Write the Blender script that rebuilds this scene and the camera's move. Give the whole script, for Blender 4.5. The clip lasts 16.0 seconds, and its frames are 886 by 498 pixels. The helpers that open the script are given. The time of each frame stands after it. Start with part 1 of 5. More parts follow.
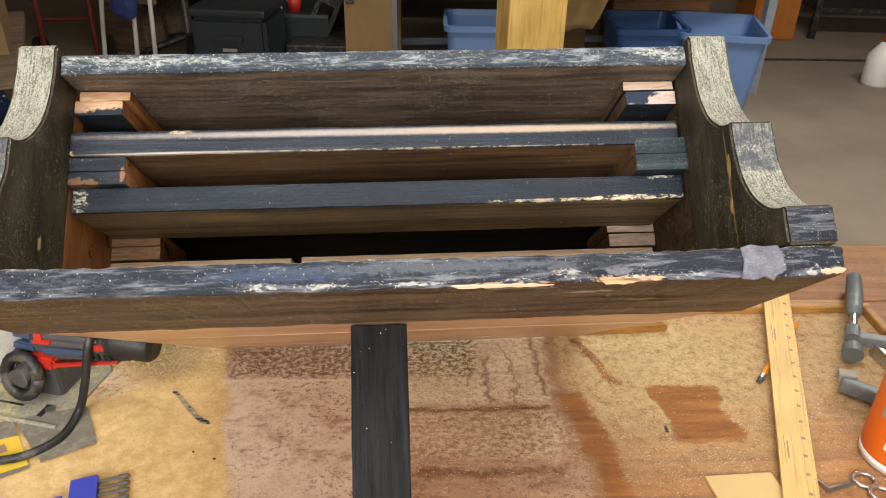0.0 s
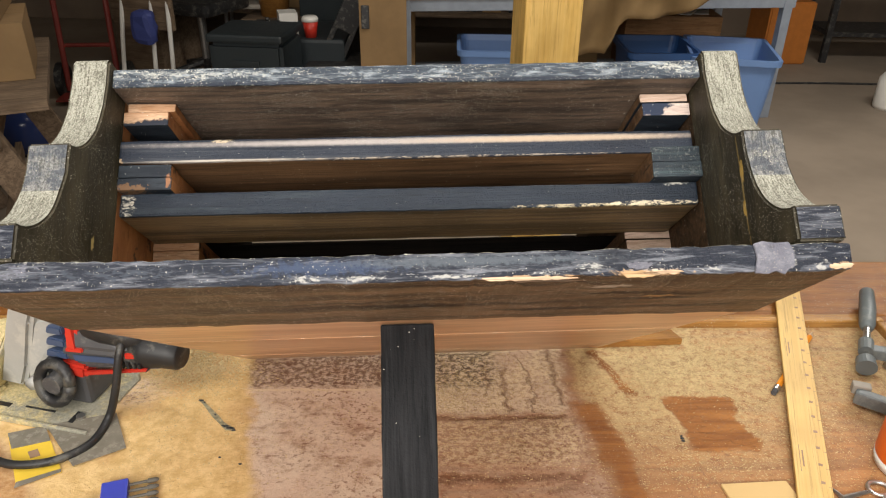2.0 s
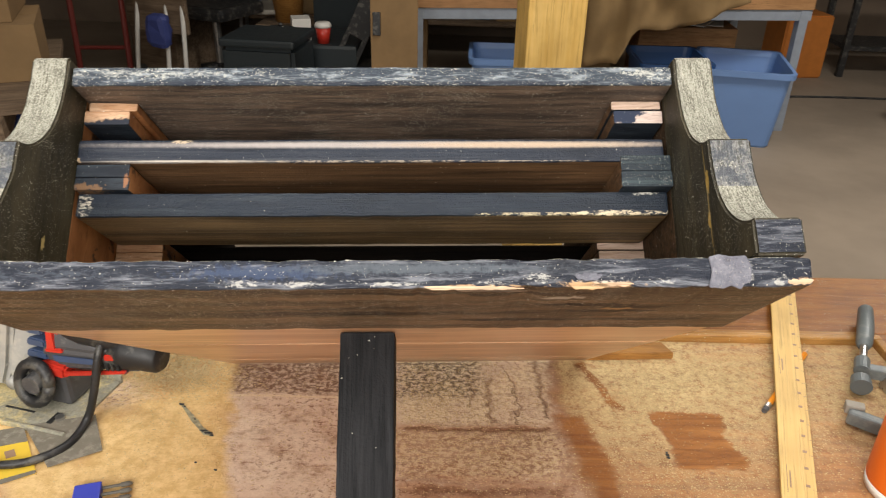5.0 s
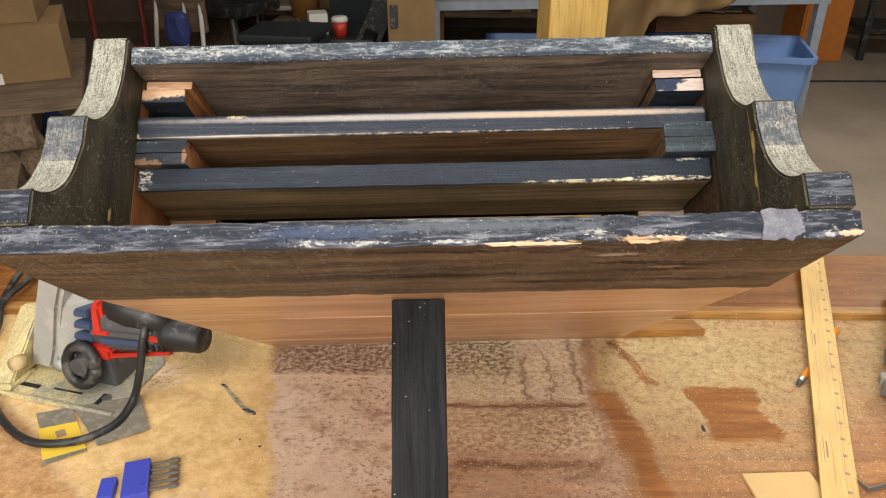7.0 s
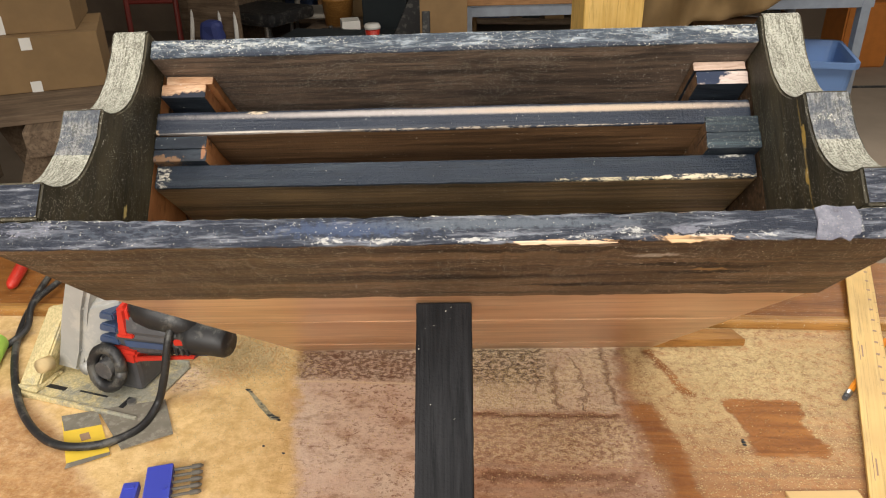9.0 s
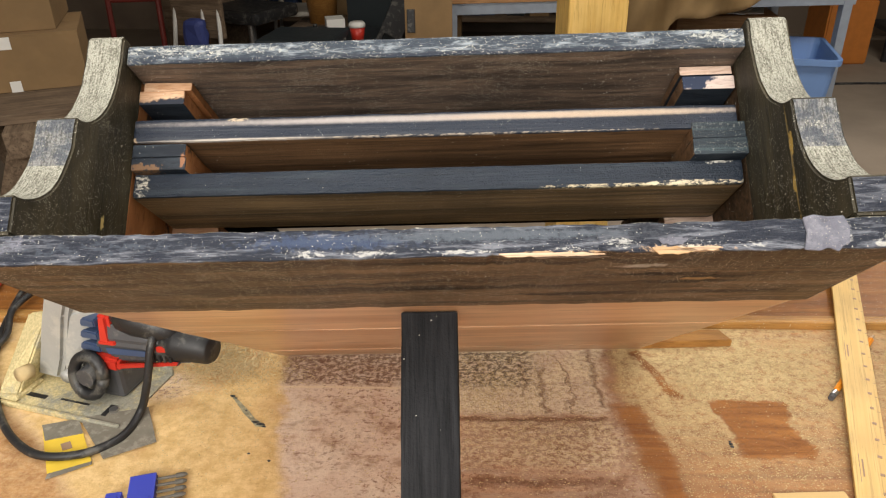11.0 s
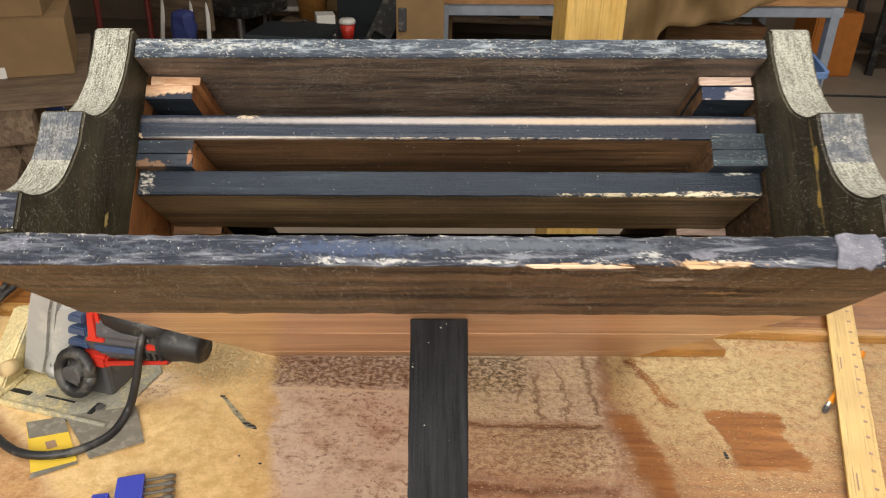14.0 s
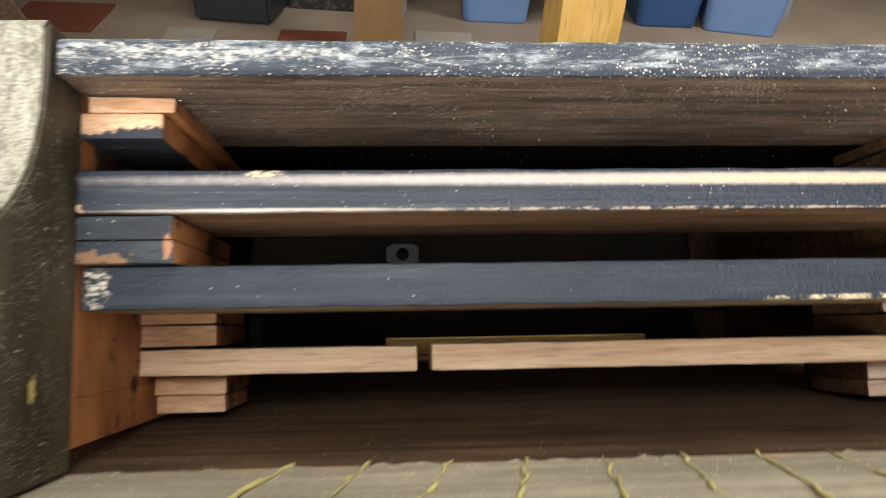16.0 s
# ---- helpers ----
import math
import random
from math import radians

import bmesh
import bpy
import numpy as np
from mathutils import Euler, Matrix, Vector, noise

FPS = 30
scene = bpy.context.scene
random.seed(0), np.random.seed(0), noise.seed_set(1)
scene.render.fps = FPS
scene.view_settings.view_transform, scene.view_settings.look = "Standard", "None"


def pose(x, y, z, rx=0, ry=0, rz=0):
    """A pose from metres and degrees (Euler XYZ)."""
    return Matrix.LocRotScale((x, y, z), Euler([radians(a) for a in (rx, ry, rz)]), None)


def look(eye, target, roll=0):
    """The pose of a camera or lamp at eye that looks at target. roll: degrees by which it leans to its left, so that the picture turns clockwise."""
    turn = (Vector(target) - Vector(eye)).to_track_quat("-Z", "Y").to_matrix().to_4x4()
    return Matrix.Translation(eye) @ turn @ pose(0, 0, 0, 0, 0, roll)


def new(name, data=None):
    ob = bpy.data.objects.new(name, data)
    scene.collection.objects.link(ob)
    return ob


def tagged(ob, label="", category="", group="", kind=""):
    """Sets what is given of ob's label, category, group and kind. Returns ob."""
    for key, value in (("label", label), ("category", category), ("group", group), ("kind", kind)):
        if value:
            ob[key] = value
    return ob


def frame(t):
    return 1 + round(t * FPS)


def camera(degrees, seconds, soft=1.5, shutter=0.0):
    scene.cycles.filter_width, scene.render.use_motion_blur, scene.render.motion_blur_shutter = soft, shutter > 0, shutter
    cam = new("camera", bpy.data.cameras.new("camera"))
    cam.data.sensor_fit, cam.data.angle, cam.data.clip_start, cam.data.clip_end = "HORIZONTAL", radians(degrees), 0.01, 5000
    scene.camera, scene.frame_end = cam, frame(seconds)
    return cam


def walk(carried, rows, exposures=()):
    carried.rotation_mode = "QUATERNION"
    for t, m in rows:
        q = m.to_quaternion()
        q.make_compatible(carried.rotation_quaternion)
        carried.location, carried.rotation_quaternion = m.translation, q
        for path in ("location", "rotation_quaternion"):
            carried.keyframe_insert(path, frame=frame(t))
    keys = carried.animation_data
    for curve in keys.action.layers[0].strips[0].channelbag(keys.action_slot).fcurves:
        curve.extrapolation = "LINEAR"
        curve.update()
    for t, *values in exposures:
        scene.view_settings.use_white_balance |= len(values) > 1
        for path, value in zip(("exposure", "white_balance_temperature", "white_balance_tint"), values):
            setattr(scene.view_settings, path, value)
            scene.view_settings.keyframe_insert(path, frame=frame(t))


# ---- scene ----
cam = camera(61.7, 16.0, soft=1.1, shutter=0.5)
PATH = [
    (0, (0.057, 0.01, 0.561), (0.0, 1.737, -0.446), 1.1),
    (0.5, (0.056, 0.009, 0.562), (-0.001, 1.738, -0.442), 1.1),
    (1, (0.051, -0.012, 0.567), (-0.004, 1.723, -0.426), 1.2),
    (1.5, (0.05, -0.02, 0.562), (-0.043, 1.744, -0.375), 0.7),
    (2, (0.049, -0.017, 0.561), (-0.041, 1.74, -0.39), 0.7),
    (2.5, (0.049, 0.001, 0.559), (-0.007, 1.752, -0.406), 1.6),
    (3, (0.059, 0.007, 0.557), (0.017, 1.763, -0.4), 2.0),
    (3.2, (0.061, 0.008, 0.556), (0.021, 1.765, -0.399), 2.0),
    (5.3, (0.083, -0.013, 0.556), (-0.097, 1.754, -0.364), 0.9),
    (5.5, (0.084, -0.021, 0.549), (-0.159, 1.775, -0.298), 0.2),
    (6, (0.08, -0.021, 0.546), (-0.125, 1.757, -0.347), -0.5),
    (6.5, (0.067, -0.024, 0.545), (-0.105, 1.731, -0.399), -0.6),
    (7, (0.062, -0.026, 0.547), (-0.109, 1.728, -0.399), -0.3),
    (7.5, (0.062, -0.026, 0.545), (-0.112, 1.729, -0.398), -0.1),
    (8, (0.063, -0.023, 0.539), (-0.155, 1.743, -0.374), -0.4),
    (8.5, (0.063, -0.018, 0.535), (-0.182, 1.746, -0.376), -1.0),
    (8.7, (0.063, -0.014, 0.533), (-0.194, 1.745, -0.385), -1.2),
    (10.8, (0.063, 0.0, 0.537), (-0.167, 1.75, -0.404), -1.2),
    (11, (0.063, 0.0, 0.536), (-0.158, 1.755, -0.397), -1.1),
    (11.5, (0.059, -0.001, 0.537), (-0.145, 1.761, -0.386), -0.7),
    (12, (0.058, -0.005, 0.536), (-0.135, 1.761, -0.383), -0.4),
    (12.5, (0.056, -0.006, 0.541), (-0.117, 1.767, -0.369), 0.3),
    (13, (0.044, -0.003, 0.542), (-0.133, 1.777, -0.352), 0.9),
    (13.5, (0.052, -0.002, 0.538), (-0.133, 1.772, -0.367), 1.2),
    (14, (0.044, 0.008, 0.535), (-0.128, 1.768, -0.399), 1.1),
    (14.5, (-0.012, 0.061, 0.546), (-0.134, 1.801, -0.433), 0.9),
    (15, (-0.046, 0.095, 0.548), (-0.077, 1.785, -0.521), 1.2),
    (15.5, (-0.064, 0.136, 0.546), (-0.065, 1.763, -0.618), 1.9),
    (16, (-0.046, 0.194, 0.535), (-0.058, 1.793, -0.666), 3.3),
]
walk(cam, [(t, look(eye, target, roll)) for t, eye, target, roll in PATH],
     exposures=[(0, 0.0), (13.8, 0.0), (14.6, 0.1), (15.3, 0.25), (16.0, 0.45)])

# ---------------- world, lamps, exposure ----------------
world = bpy.data.worlds.new("room_air")
scene.world = world
world.use_nodes = True
world.node_tree.nodes["Background"].inputs[0].default_value = (0.55, 0.6, 0.7, 1)
world.node_tree.nodes["Background"].inputs[1].default_value = 0.02


def area_lamp(name, eye, target, sx, sy, watts, colour):
    data = bpy.data.lights.new(name, "AREA")
    data.shape, data.size, data.size_y, data.energy, data.color = "RECTANGLE", sx, sy, watts, colour
    ob = new(name, data)
    ob.matrix_world = look(eye, target)
    return ob


# unseen soft fill behind the camera, added low to brighten bench and undersides
area_lamp("bench_lamp", (-0.15, -1.5, 1.12), (0.0, 0.5, 0.15), 2.4, 0.8, 73, (1.0, 0.95, 0.88))
area_lamp("overhead_lamp", (0.2, 0.85, 1.72), (0.15, 0.5, 0.0), 1.3, 0.6, 14, (1.0, 0.96, 0.91))
area_lamp("ceiling_lamp", (0.05, -0.45, 1.74), (0.05, -0.1, 0.0), 1.4, 0.5, 21, (1.0, 0.96, 0.91))
area_lamp("ceiling_lamp", (-0.6, 2.6, 1.74), (-0.6, 2.75, 0.0), 1.3, 0.5, 10, (1.0, 0.93, 0.82))
area_lamp("ceiling_lamp", (1.9, 2.6, 1.74), (1.9, 2.65, 0.0), 1.3, 0.5, 52, (1.0, 0.95, 0.88))


# ---------------- materials ----------------
class Nodes:
    """Short names for the nodes of one material."""

    def __init__(self, name, coords="Object"):
        self.mat = bpy.data.materials.new(name)
        self.mat.use_nodes = True
        self.tree = self.mat.node_tree
        self.bsdf = self.tree.nodes["Principled BSDF"]
        self.co = self.add("ShaderNodeTexCoord").outputs[coords]

    def add(self, kind, **kw):
        n = self.tree.nodes.new(kind)
        for k, v in kw.items():
            setattr(n, k, v)
        return n

    def put(self, socket, value):
        if isinstance(value, bpy.types.NodeSocket):
            self.tree.links.new(value, socket)
        elif isinstance(value, (tuple, list)) and len(value) == 3 and socket.type == "RGBA":
            socket.default_value = (*value, 1)
        else:
            socket.default_value = value

    def stretch(self, sx, sy, sz, move=(0, 0, 0)):
        m = self.add("ShaderNodeMapping")
        self.put(m.inputs[0], self.co)
        m.inputs[1].default_value, m.inputs[3].default_value = move, (sx, sy, sz)
        return m.outputs[0]

    def noise(self, scale, detail=4, rough=0.6, co=None, twist=0.0):
        n = self.add("ShaderNodeTexNoise")
        self.put(n.inputs["Vector"], co or self.co)
        n.inputs["Scale"].default_value, n.inputs["Detail"].default_value = scale, detail
        n.inputs["Roughness"].default_value, n.inputs["Distortion"].default_value = rough, twist
        return n.outputs["Fac"]

    def cells(self, scale, co=None):
        n = self.add("ShaderNodeTexVoronoi")
        self.put(n.inputs["Vector"], co or self.co)
        n.inputs["Scale"].default_value = scale
        return n.outputs["Distance"], n.outputs["Color"]

    def ramp(self, value, lo, hi, a=0.0, b=1.0):
        n = self.add("ShaderNodeMapRange", interpolation_type="SMOOTHSTEP")
        for i, v in enumerate((value, lo, hi, a, b)):
            self.put(n.inputs[i], v)
        return n.outputs[0]

    def math(self, op, a, b=0.0):
        n = self.add("ShaderNodeMath", operation=op)
        self.put(n.inputs[0], a), self.put(n.inputs[1], b)
        return n.outputs[0]

    def mix(self, fac, a, b):
        n = self.add("ShaderNodeMix", data_type="RGBA")
        self.put(n.inputs[0], fac), self.put(n.inputs[6], a), self.put(n.inputs[7], b)
        return n.outputs[2]

    def axis(self, i, co=None):
        n = self.add("ShaderNodeSeparateXYZ")
        self.put(n.inputs[0], co or self.co)
        return n.outputs[i]

    def normal_axis(self, i):
        return self.axis(i, self.add("ShaderNodeNewGeometry").outputs["Normal"])

    def random(self):
        return self.add("ShaderNodeObjectInfo").outputs["Random"]

    def specks(self, scale, share):
        """Small grains of dust of uneven size: a mask, one where a grain lies. share: how thickly they lie, 0 to 1."""
        d, c = self.cells(scale * 1.15, self.stretch(1, 1.25, 1.1))
        if not isinstance(share, bpy.types.NodeSocket):
            share = self.math("ADD", share, 0.0)
        clump = self.ramp(self.noise(60, 4, 0.7), 0.36, 0.66, 0.15, 1.3)
        chosen = self.math("LESS_THAN", self.axis(0, c), self.math("MULTIPLY", share, clump))
        size = self.ramp(self.axis(1, c), 0.3, 1.0, 0.13, 0.46)
        return self.math("MULTIPLY", chosen, self.ramp(self.math("SUBTRACT", d, size), 0.06, -0.06))

    def mark(self, across, up, x, y, rx, ry, wobble=0.5, freq=300):
        """A smear of its own shape: an ellipse with a ragged rim on two axes; soft-rimmed where wobble is negative."""
        d = lambda a, c, r: self.math("MULTIPLY", self.math("SUBTRACT", self.axis(a), c), 1 / r)
        px, py = d(across, x, rx), d(up, y, ry)
        q = self.math("SQRT", self.math("ADD", self.math("MULTIPLY", px, px), self.math("MULTIPLY", py, py)))
        rag = self.math("MULTIPLY", self.math("SUBTRACT", self.noise(freq, 5, 0.75), 0.5), abs(wobble) * 7.0)
        soft = 0.16 if wobble > 0 else 0.6
        return self.ramp(self.math("ADD", q, rag), 1.0 + soft, 1.0 - soft)

    def done(self, colour, rough=0.5, bump=None, strength=0.3, distance=0.001, metal=0.0, spec=0.5):
        b = self.bsdf
        self.put(b.inputs["Base Color"], colour), self.put(b.inputs["Roughness"], rough)
        self.put(b.inputs["Metallic"], metal), self.put(b.inputs["Specular IOR Level"], spec)
        if bump is not None:
            n = self.add("ShaderNodeBump")
            n.inputs["Strength"].default_value, n.inputs["Distance"].default_value = strength, distance
            self.put(n.inputs["Height"], bump), self.put(b.inputs["Normal"], n.outputs[0])
        return self.mat


DUST = (0.66, 0.63, 0.53)


def wood(name, dark, light, grain=(6, 160, 160), rough=0.55, speck=0.0, speck_scale=850, stain=None, stain_at=0.62, coords="Object", bump=0.35, marks=(), spec=0.4):
    """Bare or stained timber with grain along its first axis, stains and loose grains of sawdust."""
    n = Nodes(name, coords)
    g = n.noise(1.0, 5, 0.65, n.stretch(*grain), 0.6)
    broad = n.noise(9, 3)
    c = n.mix(n.ramp(g, 0.3, 0.7), dark, light)
    fine = n.noise(1.0, 4, 0.7, n.stretch(*(3.2 * k for k in grain), move=(1, 2, 0)))
    c = n.mix(n.ramp(fine, 0.5, 0.32, 0.0, 0.65), c, tuple(0.5 * x for x in dark))
    c = n.mix(n.ramp(broad, 0.35, 0.75, 0.0, 0.55), c, tuple(0.6 * x for x in dark))
    for a, b, x, y, rx, ry, wob, tint in marks:
        c = n.mix(n.mark(a, b, x, y, rx, ry, wob), c, tint)
    if stain:
        c = n.mix(n.ramp(n.noise(22, 5, 0.7), stain_at, stain_at + 0.05), c, stain)
    if speck:
        share = n.ramp(n.noise(13, 3), 0.3, 0.7, speck * 0.2, speck * 1.6)
        s = n.specks(speck_scale, share)
        c = n.mix(s, c, DUST)
        rough = n.mix(s, (rough,) * 3, (0.9,) * 3)
        g = n.math("ADD", g, n.math("MULTIPLY", n.noise(520, 3, 0.6), 0.9))
    return n.done(c, rough, n.math("ADD", g, n.math("MULTIPLY", fine, 0.5)), bump, 0.0012, spec=spec)


def old_paint(name, paint, under, wear=0.62, speck=0.1, film=0.3, film_colour=(0.3, 0.36, 0.42), grain=(9, 220, 220), seed=0.0, marks=(), speck_scale=1900):
    """Blue-black paint rubbed thin along the grain, with chips down to the wood and pale plaster-like smears."""
    n = Nodes(name)
    co = n.stretch(*grain, move=(seed, seed, seed))
    g = n.noise(1.0, 6, 0.7, co, 0.4)
    broad = n.noise(14, 4, 0.6, n.stretch(1, 2.5, 2.5, move=(seed, 0, 0)))
    fine = n.noise(1.0, 4, 0.7, n.stretch(*(3.5 * k for k in grain), move=(seed, 2, 0)))
    c = n.mix(n.ramp(g, 0.47, 0.68, 0.0, film), paint, film_colour)
    c = n.mix(n.ramp(fine, 0.56, 0.7, 0.0, 0.5 * film), c, film_colour)
    c = n.mix(n.ramp(fine, 0.45, 0.3, 0.0, 0.7), c, tuple(0.3 * k for k in paint))
    chips = n.noise(30, 6, 0.75, n.stretch(0.55, 2.2, 2.2, move=(seed, 1, 0)), 0.5)
    c = n.mix(n.ramp(broad, 0.5, 0.75, 0.0, 0.55), c, tuple(0.45 * x for x in paint))
    c = n.mix(n.ramp(chips, wear, wear + 0.025), c, under)
    for x, z, rx, rz, wob, tint in marks:
        torn = n.ramp(n.noise(260, 4, 0.8, n.stretch(0.6, 1, 1.4)), 0.46, 0.57, 0.0, 0.85)
        c = n.mix(n.math("MULTIPLY", n.mark(0, 2, x, z, rx, rz, wob), torn if wob > 0 else 0.9), c, tint)
    share = n.ramp(n.noise(16, 3), 0.3, 0.7, 0.2 * speck, 1.6 * speck)
    s = n.specks(speck_scale, share)
    c = n.mix(s, c, DUST)
    return n.done(c, n.mix(n.ramp(g, 0.3, 0.8), (0.45,) * 3, (0.7,) * 3), n.math("ADD", n.math("ADD", g, n.math("MULTIPLY", fine, 0.6)), n.math("ADD", n.math("MULTIPLY", chips, 0.8), n.math("MULTIPLY", n.noise(480, 3, 0.6), 0.8))), 0.7, 0.0013, spec=0.35)


PLASTER, RAW, LILAC = (0.46, 0.45, 0.42), (0.52, 0.34, 0.19), (0.17, 0.17, 0.21)
M_EDGE = old_paint("worn_blue_black_paint", (0.011, 0.015, 0.027), (0.26, 0.26, 0.26), 0.62, 0.06, 0.85, (0.21, 0.22, 0.25), grain=(34, 300, 300), marks=(
    (0.03, 0.0112, 0.20, 0.0012, 0.5, (0.58, 0.55, 0.45)), (-0.02, 0.0045, 0.03, 0.003, -0.6, (0.035, 0.055, 0.11)), (0.05, 0.006, 0.05, 0.0022, -0.5, (0.085, 0.10, 0.12)), (-0.12, 0.004, 0.04, 0.003, 0.5, (0.05, 0.06, 0.08)),
    (-0.029, -0.0005, 0.007, 0.0016, 0.6, PLASTER), (-0.003, -0.0008, 0.010, 0.0013, 0.6, PLASTER), (0.036, -0.0010, 0.013, 0.0009, 0.4, PLASTER),
    (0.080, -0.001, 0.006, 0.0012, 0.6, PLASTER), (0.075, -0.0025, 0.024, 0.0011, 0.25, RAW), (0.129, -0.0015, 0.017, 0.0018, 0.5, RAW),
    (0.103, 0.0012, 0.006, 0.002, 0.7, PLASTER), (0.132, 0.0004, 0.009, 0.0012, 0.7, PLASTER), (0.159, 0.0, 0.005, 0.0012, 0.6, PLASTER),
    (0.1975, 0.003, 0.002, 0.004, 0.6, PLASTER), (0.212, -0.0005, 0.004, 0.002, 0.7, PLASTER), (0.222, 0.0, 0.004, 0.0012, 0.4, RAW),
    (-0.165, 0.006, 0.012, 0.003, 0.7, LILAC)))
M_EDGE_DUSTY = old_paint("dusty_blue_black_paint", (0.030, 0.042, 0.060), (0.44, 0.45, 0.44), 0.78, 0.85, 0.95, (0.33, 0.37, 0.40), grain=(60, 330, 330), seed=3.0, speck_scale=1100, marks=(
    (-0.12, 0.148, 0.05, 0.0022, 0.9, (0.40, 0.41, 0.39)), (0.19, 0.148, 0.015, 0.0025, 0.9, (0.50, 0.50, 0.45)), (0.02, 0.1415, 0.19, 0.0016, -0.2, (0.015, 0.021, 0.036))))
M_RAIL = old_paint("smooth_blue_paint", (0.011, 0.018, 0.031), (0.55, 0.46, 0.34), 0.85, 0.0, 0.6, (0.046, 0.058, 0.068), seed=7.0, marks=(
    (0.138, 0.0662, 0.060, 0.0012, 0.22, (0.62, 0.52, 0.34)), (0.172, 0.067, 0.028, 0.0016, 0.3, (0.66, 0.56, 0.40)), (-0.1535, 0.0735, 0.0042, 0.0065, 0.45, (0.62, 0.57, 0.47)), (0.187, 0.0795, 0.009, 0.0014, 0.6, (0.6, 0.58, 0.52))))
M_RUBBED = old_paint("rubbed_blue_paint", (0.014, 0.020, 0.034), (0.4, 0.34, 0.28), 0.80, 0.03, 0.5, (0.11, 0.115, 0.125), grain=(3, 120, 120), seed=11.0, marks=(
    (0.03, 0.1092, 0.150, 0.0019, -0.10, (0.40, 0.36, 0.34)), (0.11, 0.1090, 0.075, 0.0018, -0.12, (0.46, 0.35, 0.25)), (-0.095, 0.0986, 0.05, 0.0007, -0.1, (0.46, 0.41, 0.36)), (-0.158, 0.0995, 0.002, 0.002, 0.5, (0.6, 0.42, 0.25)), (-0.096, 0.1115, 0.005, 0.0014, 0.5, (0.6, 0.48, 0.32)), (0.02, 0.0986, 0.12, 0.0005, 0.3, (0.35, 0.29, 0.23))))


def end_grain(name, dark, light, blue=0.0):
    """Sawn end grain of a coved edge: fine lines along the cove, crumbly pale dust packed between dark pores."""
    n = Nodes(name)
    lines = n.noise(1.0, 4, 0.7, n.stretch(1100, 110, 110))
    pores = n.noise(1250, 3, 0.7, n.stretch(1, 0.7, 0.7))
    broad = n.noise(38, 4, 0.65)
    body = n.math("ADD", n.math("MULTIPLY", lines, 0.45), n.math("MULTIPLY", pores, 0.55))
    c = n.mix(n.ramp(body, 0.40, 0.58), dark, light)
    c = n.mix(n.ramp(broad, 0.5, 0.72, 0.0, 0.3), c, tuple(0.7 * k for k in dark))
    c = n.mix(n.specks(900, n.ramp(broad, 0.65, 0.35, 0.05, 0.5)), c, (0.62, 0.60, 0.50))
    if blue:
        smear = n.ramp(n.noise(1.0, 5, 0.75, n.stretch(160, 60, 160, (3, 1, 2))), 0.40, 0.60, 0.0, blue)
        c = n.mix(smear, c, (0.075, 0.088, 0.115))
    return n.done(c, 0.8, n.math("ADD", body, n.math("MULTIPLY", pores, 0.8)), 0.9, 0.0014, spec=0.2)


M_COVE = end_grain("dusty_end_grain", (0.16, 0.155, 0.12), (0.50, 0.49, 0.41))
M_COVE_BLUE = end_grain("blue_smeared_end_grain", (0.12, 0.12, 0.11), (0.34, 0.34, 0.33), 0.75)
M_FACE = wood("dark_brown_stain", (0.062, 0.042, 0.021), (0.33, 0.22, 0.11), grain=(4, 130, 130), speck=0.10, speck_scale=1700, rough=0.5)
M_FACE_WARM = wood("warm_brown_stain", (0.055, 0.030, 0.015), (0.22, 0.12, 0.058), speck=0.02, rough=0.5)
M_BACK = wood("dust_hazed_brown_board", (0.060, 0.045, 0.036), (0.22, 0.15, 0.105), grain=(14, 150, 150), speck=0.42, speck_scale=1700, rough=0.55)
SIDE = dict(dark=(0.026, 0.022, 0.013), light=(0.078, 0.064, 0.035), grain=(160, 60, 8), speck=0.17, speck_scale=1700, rough=0.55)
M_SIDE = wood("olive_dark_stain", **SIDE, marks=((1, 2, 0.078, 0.041, 0.0018, 0.004, 0.4, (0.55, 0.42, 0.16)),))
M_SIDE_DRIP = wood("olive_dark_stain_with_drip", **SIDE, marks=(
    (1, 2, 0.0490, 0.054, 0.0009, 0.035, 0.4, (0.20, 0.14, 0.045)), (1, 2, 0.0475, 0.065, 0.0020, 0.005, 0.45, (0.42, 0.27, 0.06)), (1, 2, 0.0500, 0.044, 0.0018, 0.004, 0.45, (0.40, 0.26, 0.06))))
# near-black colour stands in for the deep shade inside the shelf
M_INNER = wood("recess_shade_wood", (0.003, 0.0025, 0.002), (0.009, 0.006, 0.004), rough=0.8, spec=0.08)
M_LINER = wood("dark_inside_brown", (0.03, 0.019, 0.011), (0.13, 0.075, 0.04), speck=0.03, rough=0.7, spec=0.2)
M_UNDER = wood("dark_grained_underside", (0.018, 0.013, 0.008), (0.17, 0.112, 0.062), grain=(4, 90, 90), speck=0.38, speck_scale=1600, rough=0.55, spec=0.3, marks=(
    (0, 1, 0.132, 0.040, 0.022, 0.0035, 0.3, (0.005, 0.004, 0.003)), (0, 1, 0.158, 0.046, 0.018, 0.0030, 0.3, (0.005, 0.004, 0.003)), (0, 1, 0.146, 0.056, 0.024, 0.0035, 0.35, (0.006, 0.005, 0.004)),
    (0, 1, 0.098, 0.080, 0.030, 0.0040, 0.35, (0.008, 0.006, 0.005)), (0, 1, 0.118, 0.024, 0.010, 0.0028, 0.3, (0.30, 0.27, 0.22)), (0, 1, 0.149, 0.051, 0.008, 0.0025, 0.4, (0.24, 0.15, 0.06)), (0, 1, 0.175, 0.080, 0.03, 0.003, 0.4, (0.012, 0.009, 0.007))))
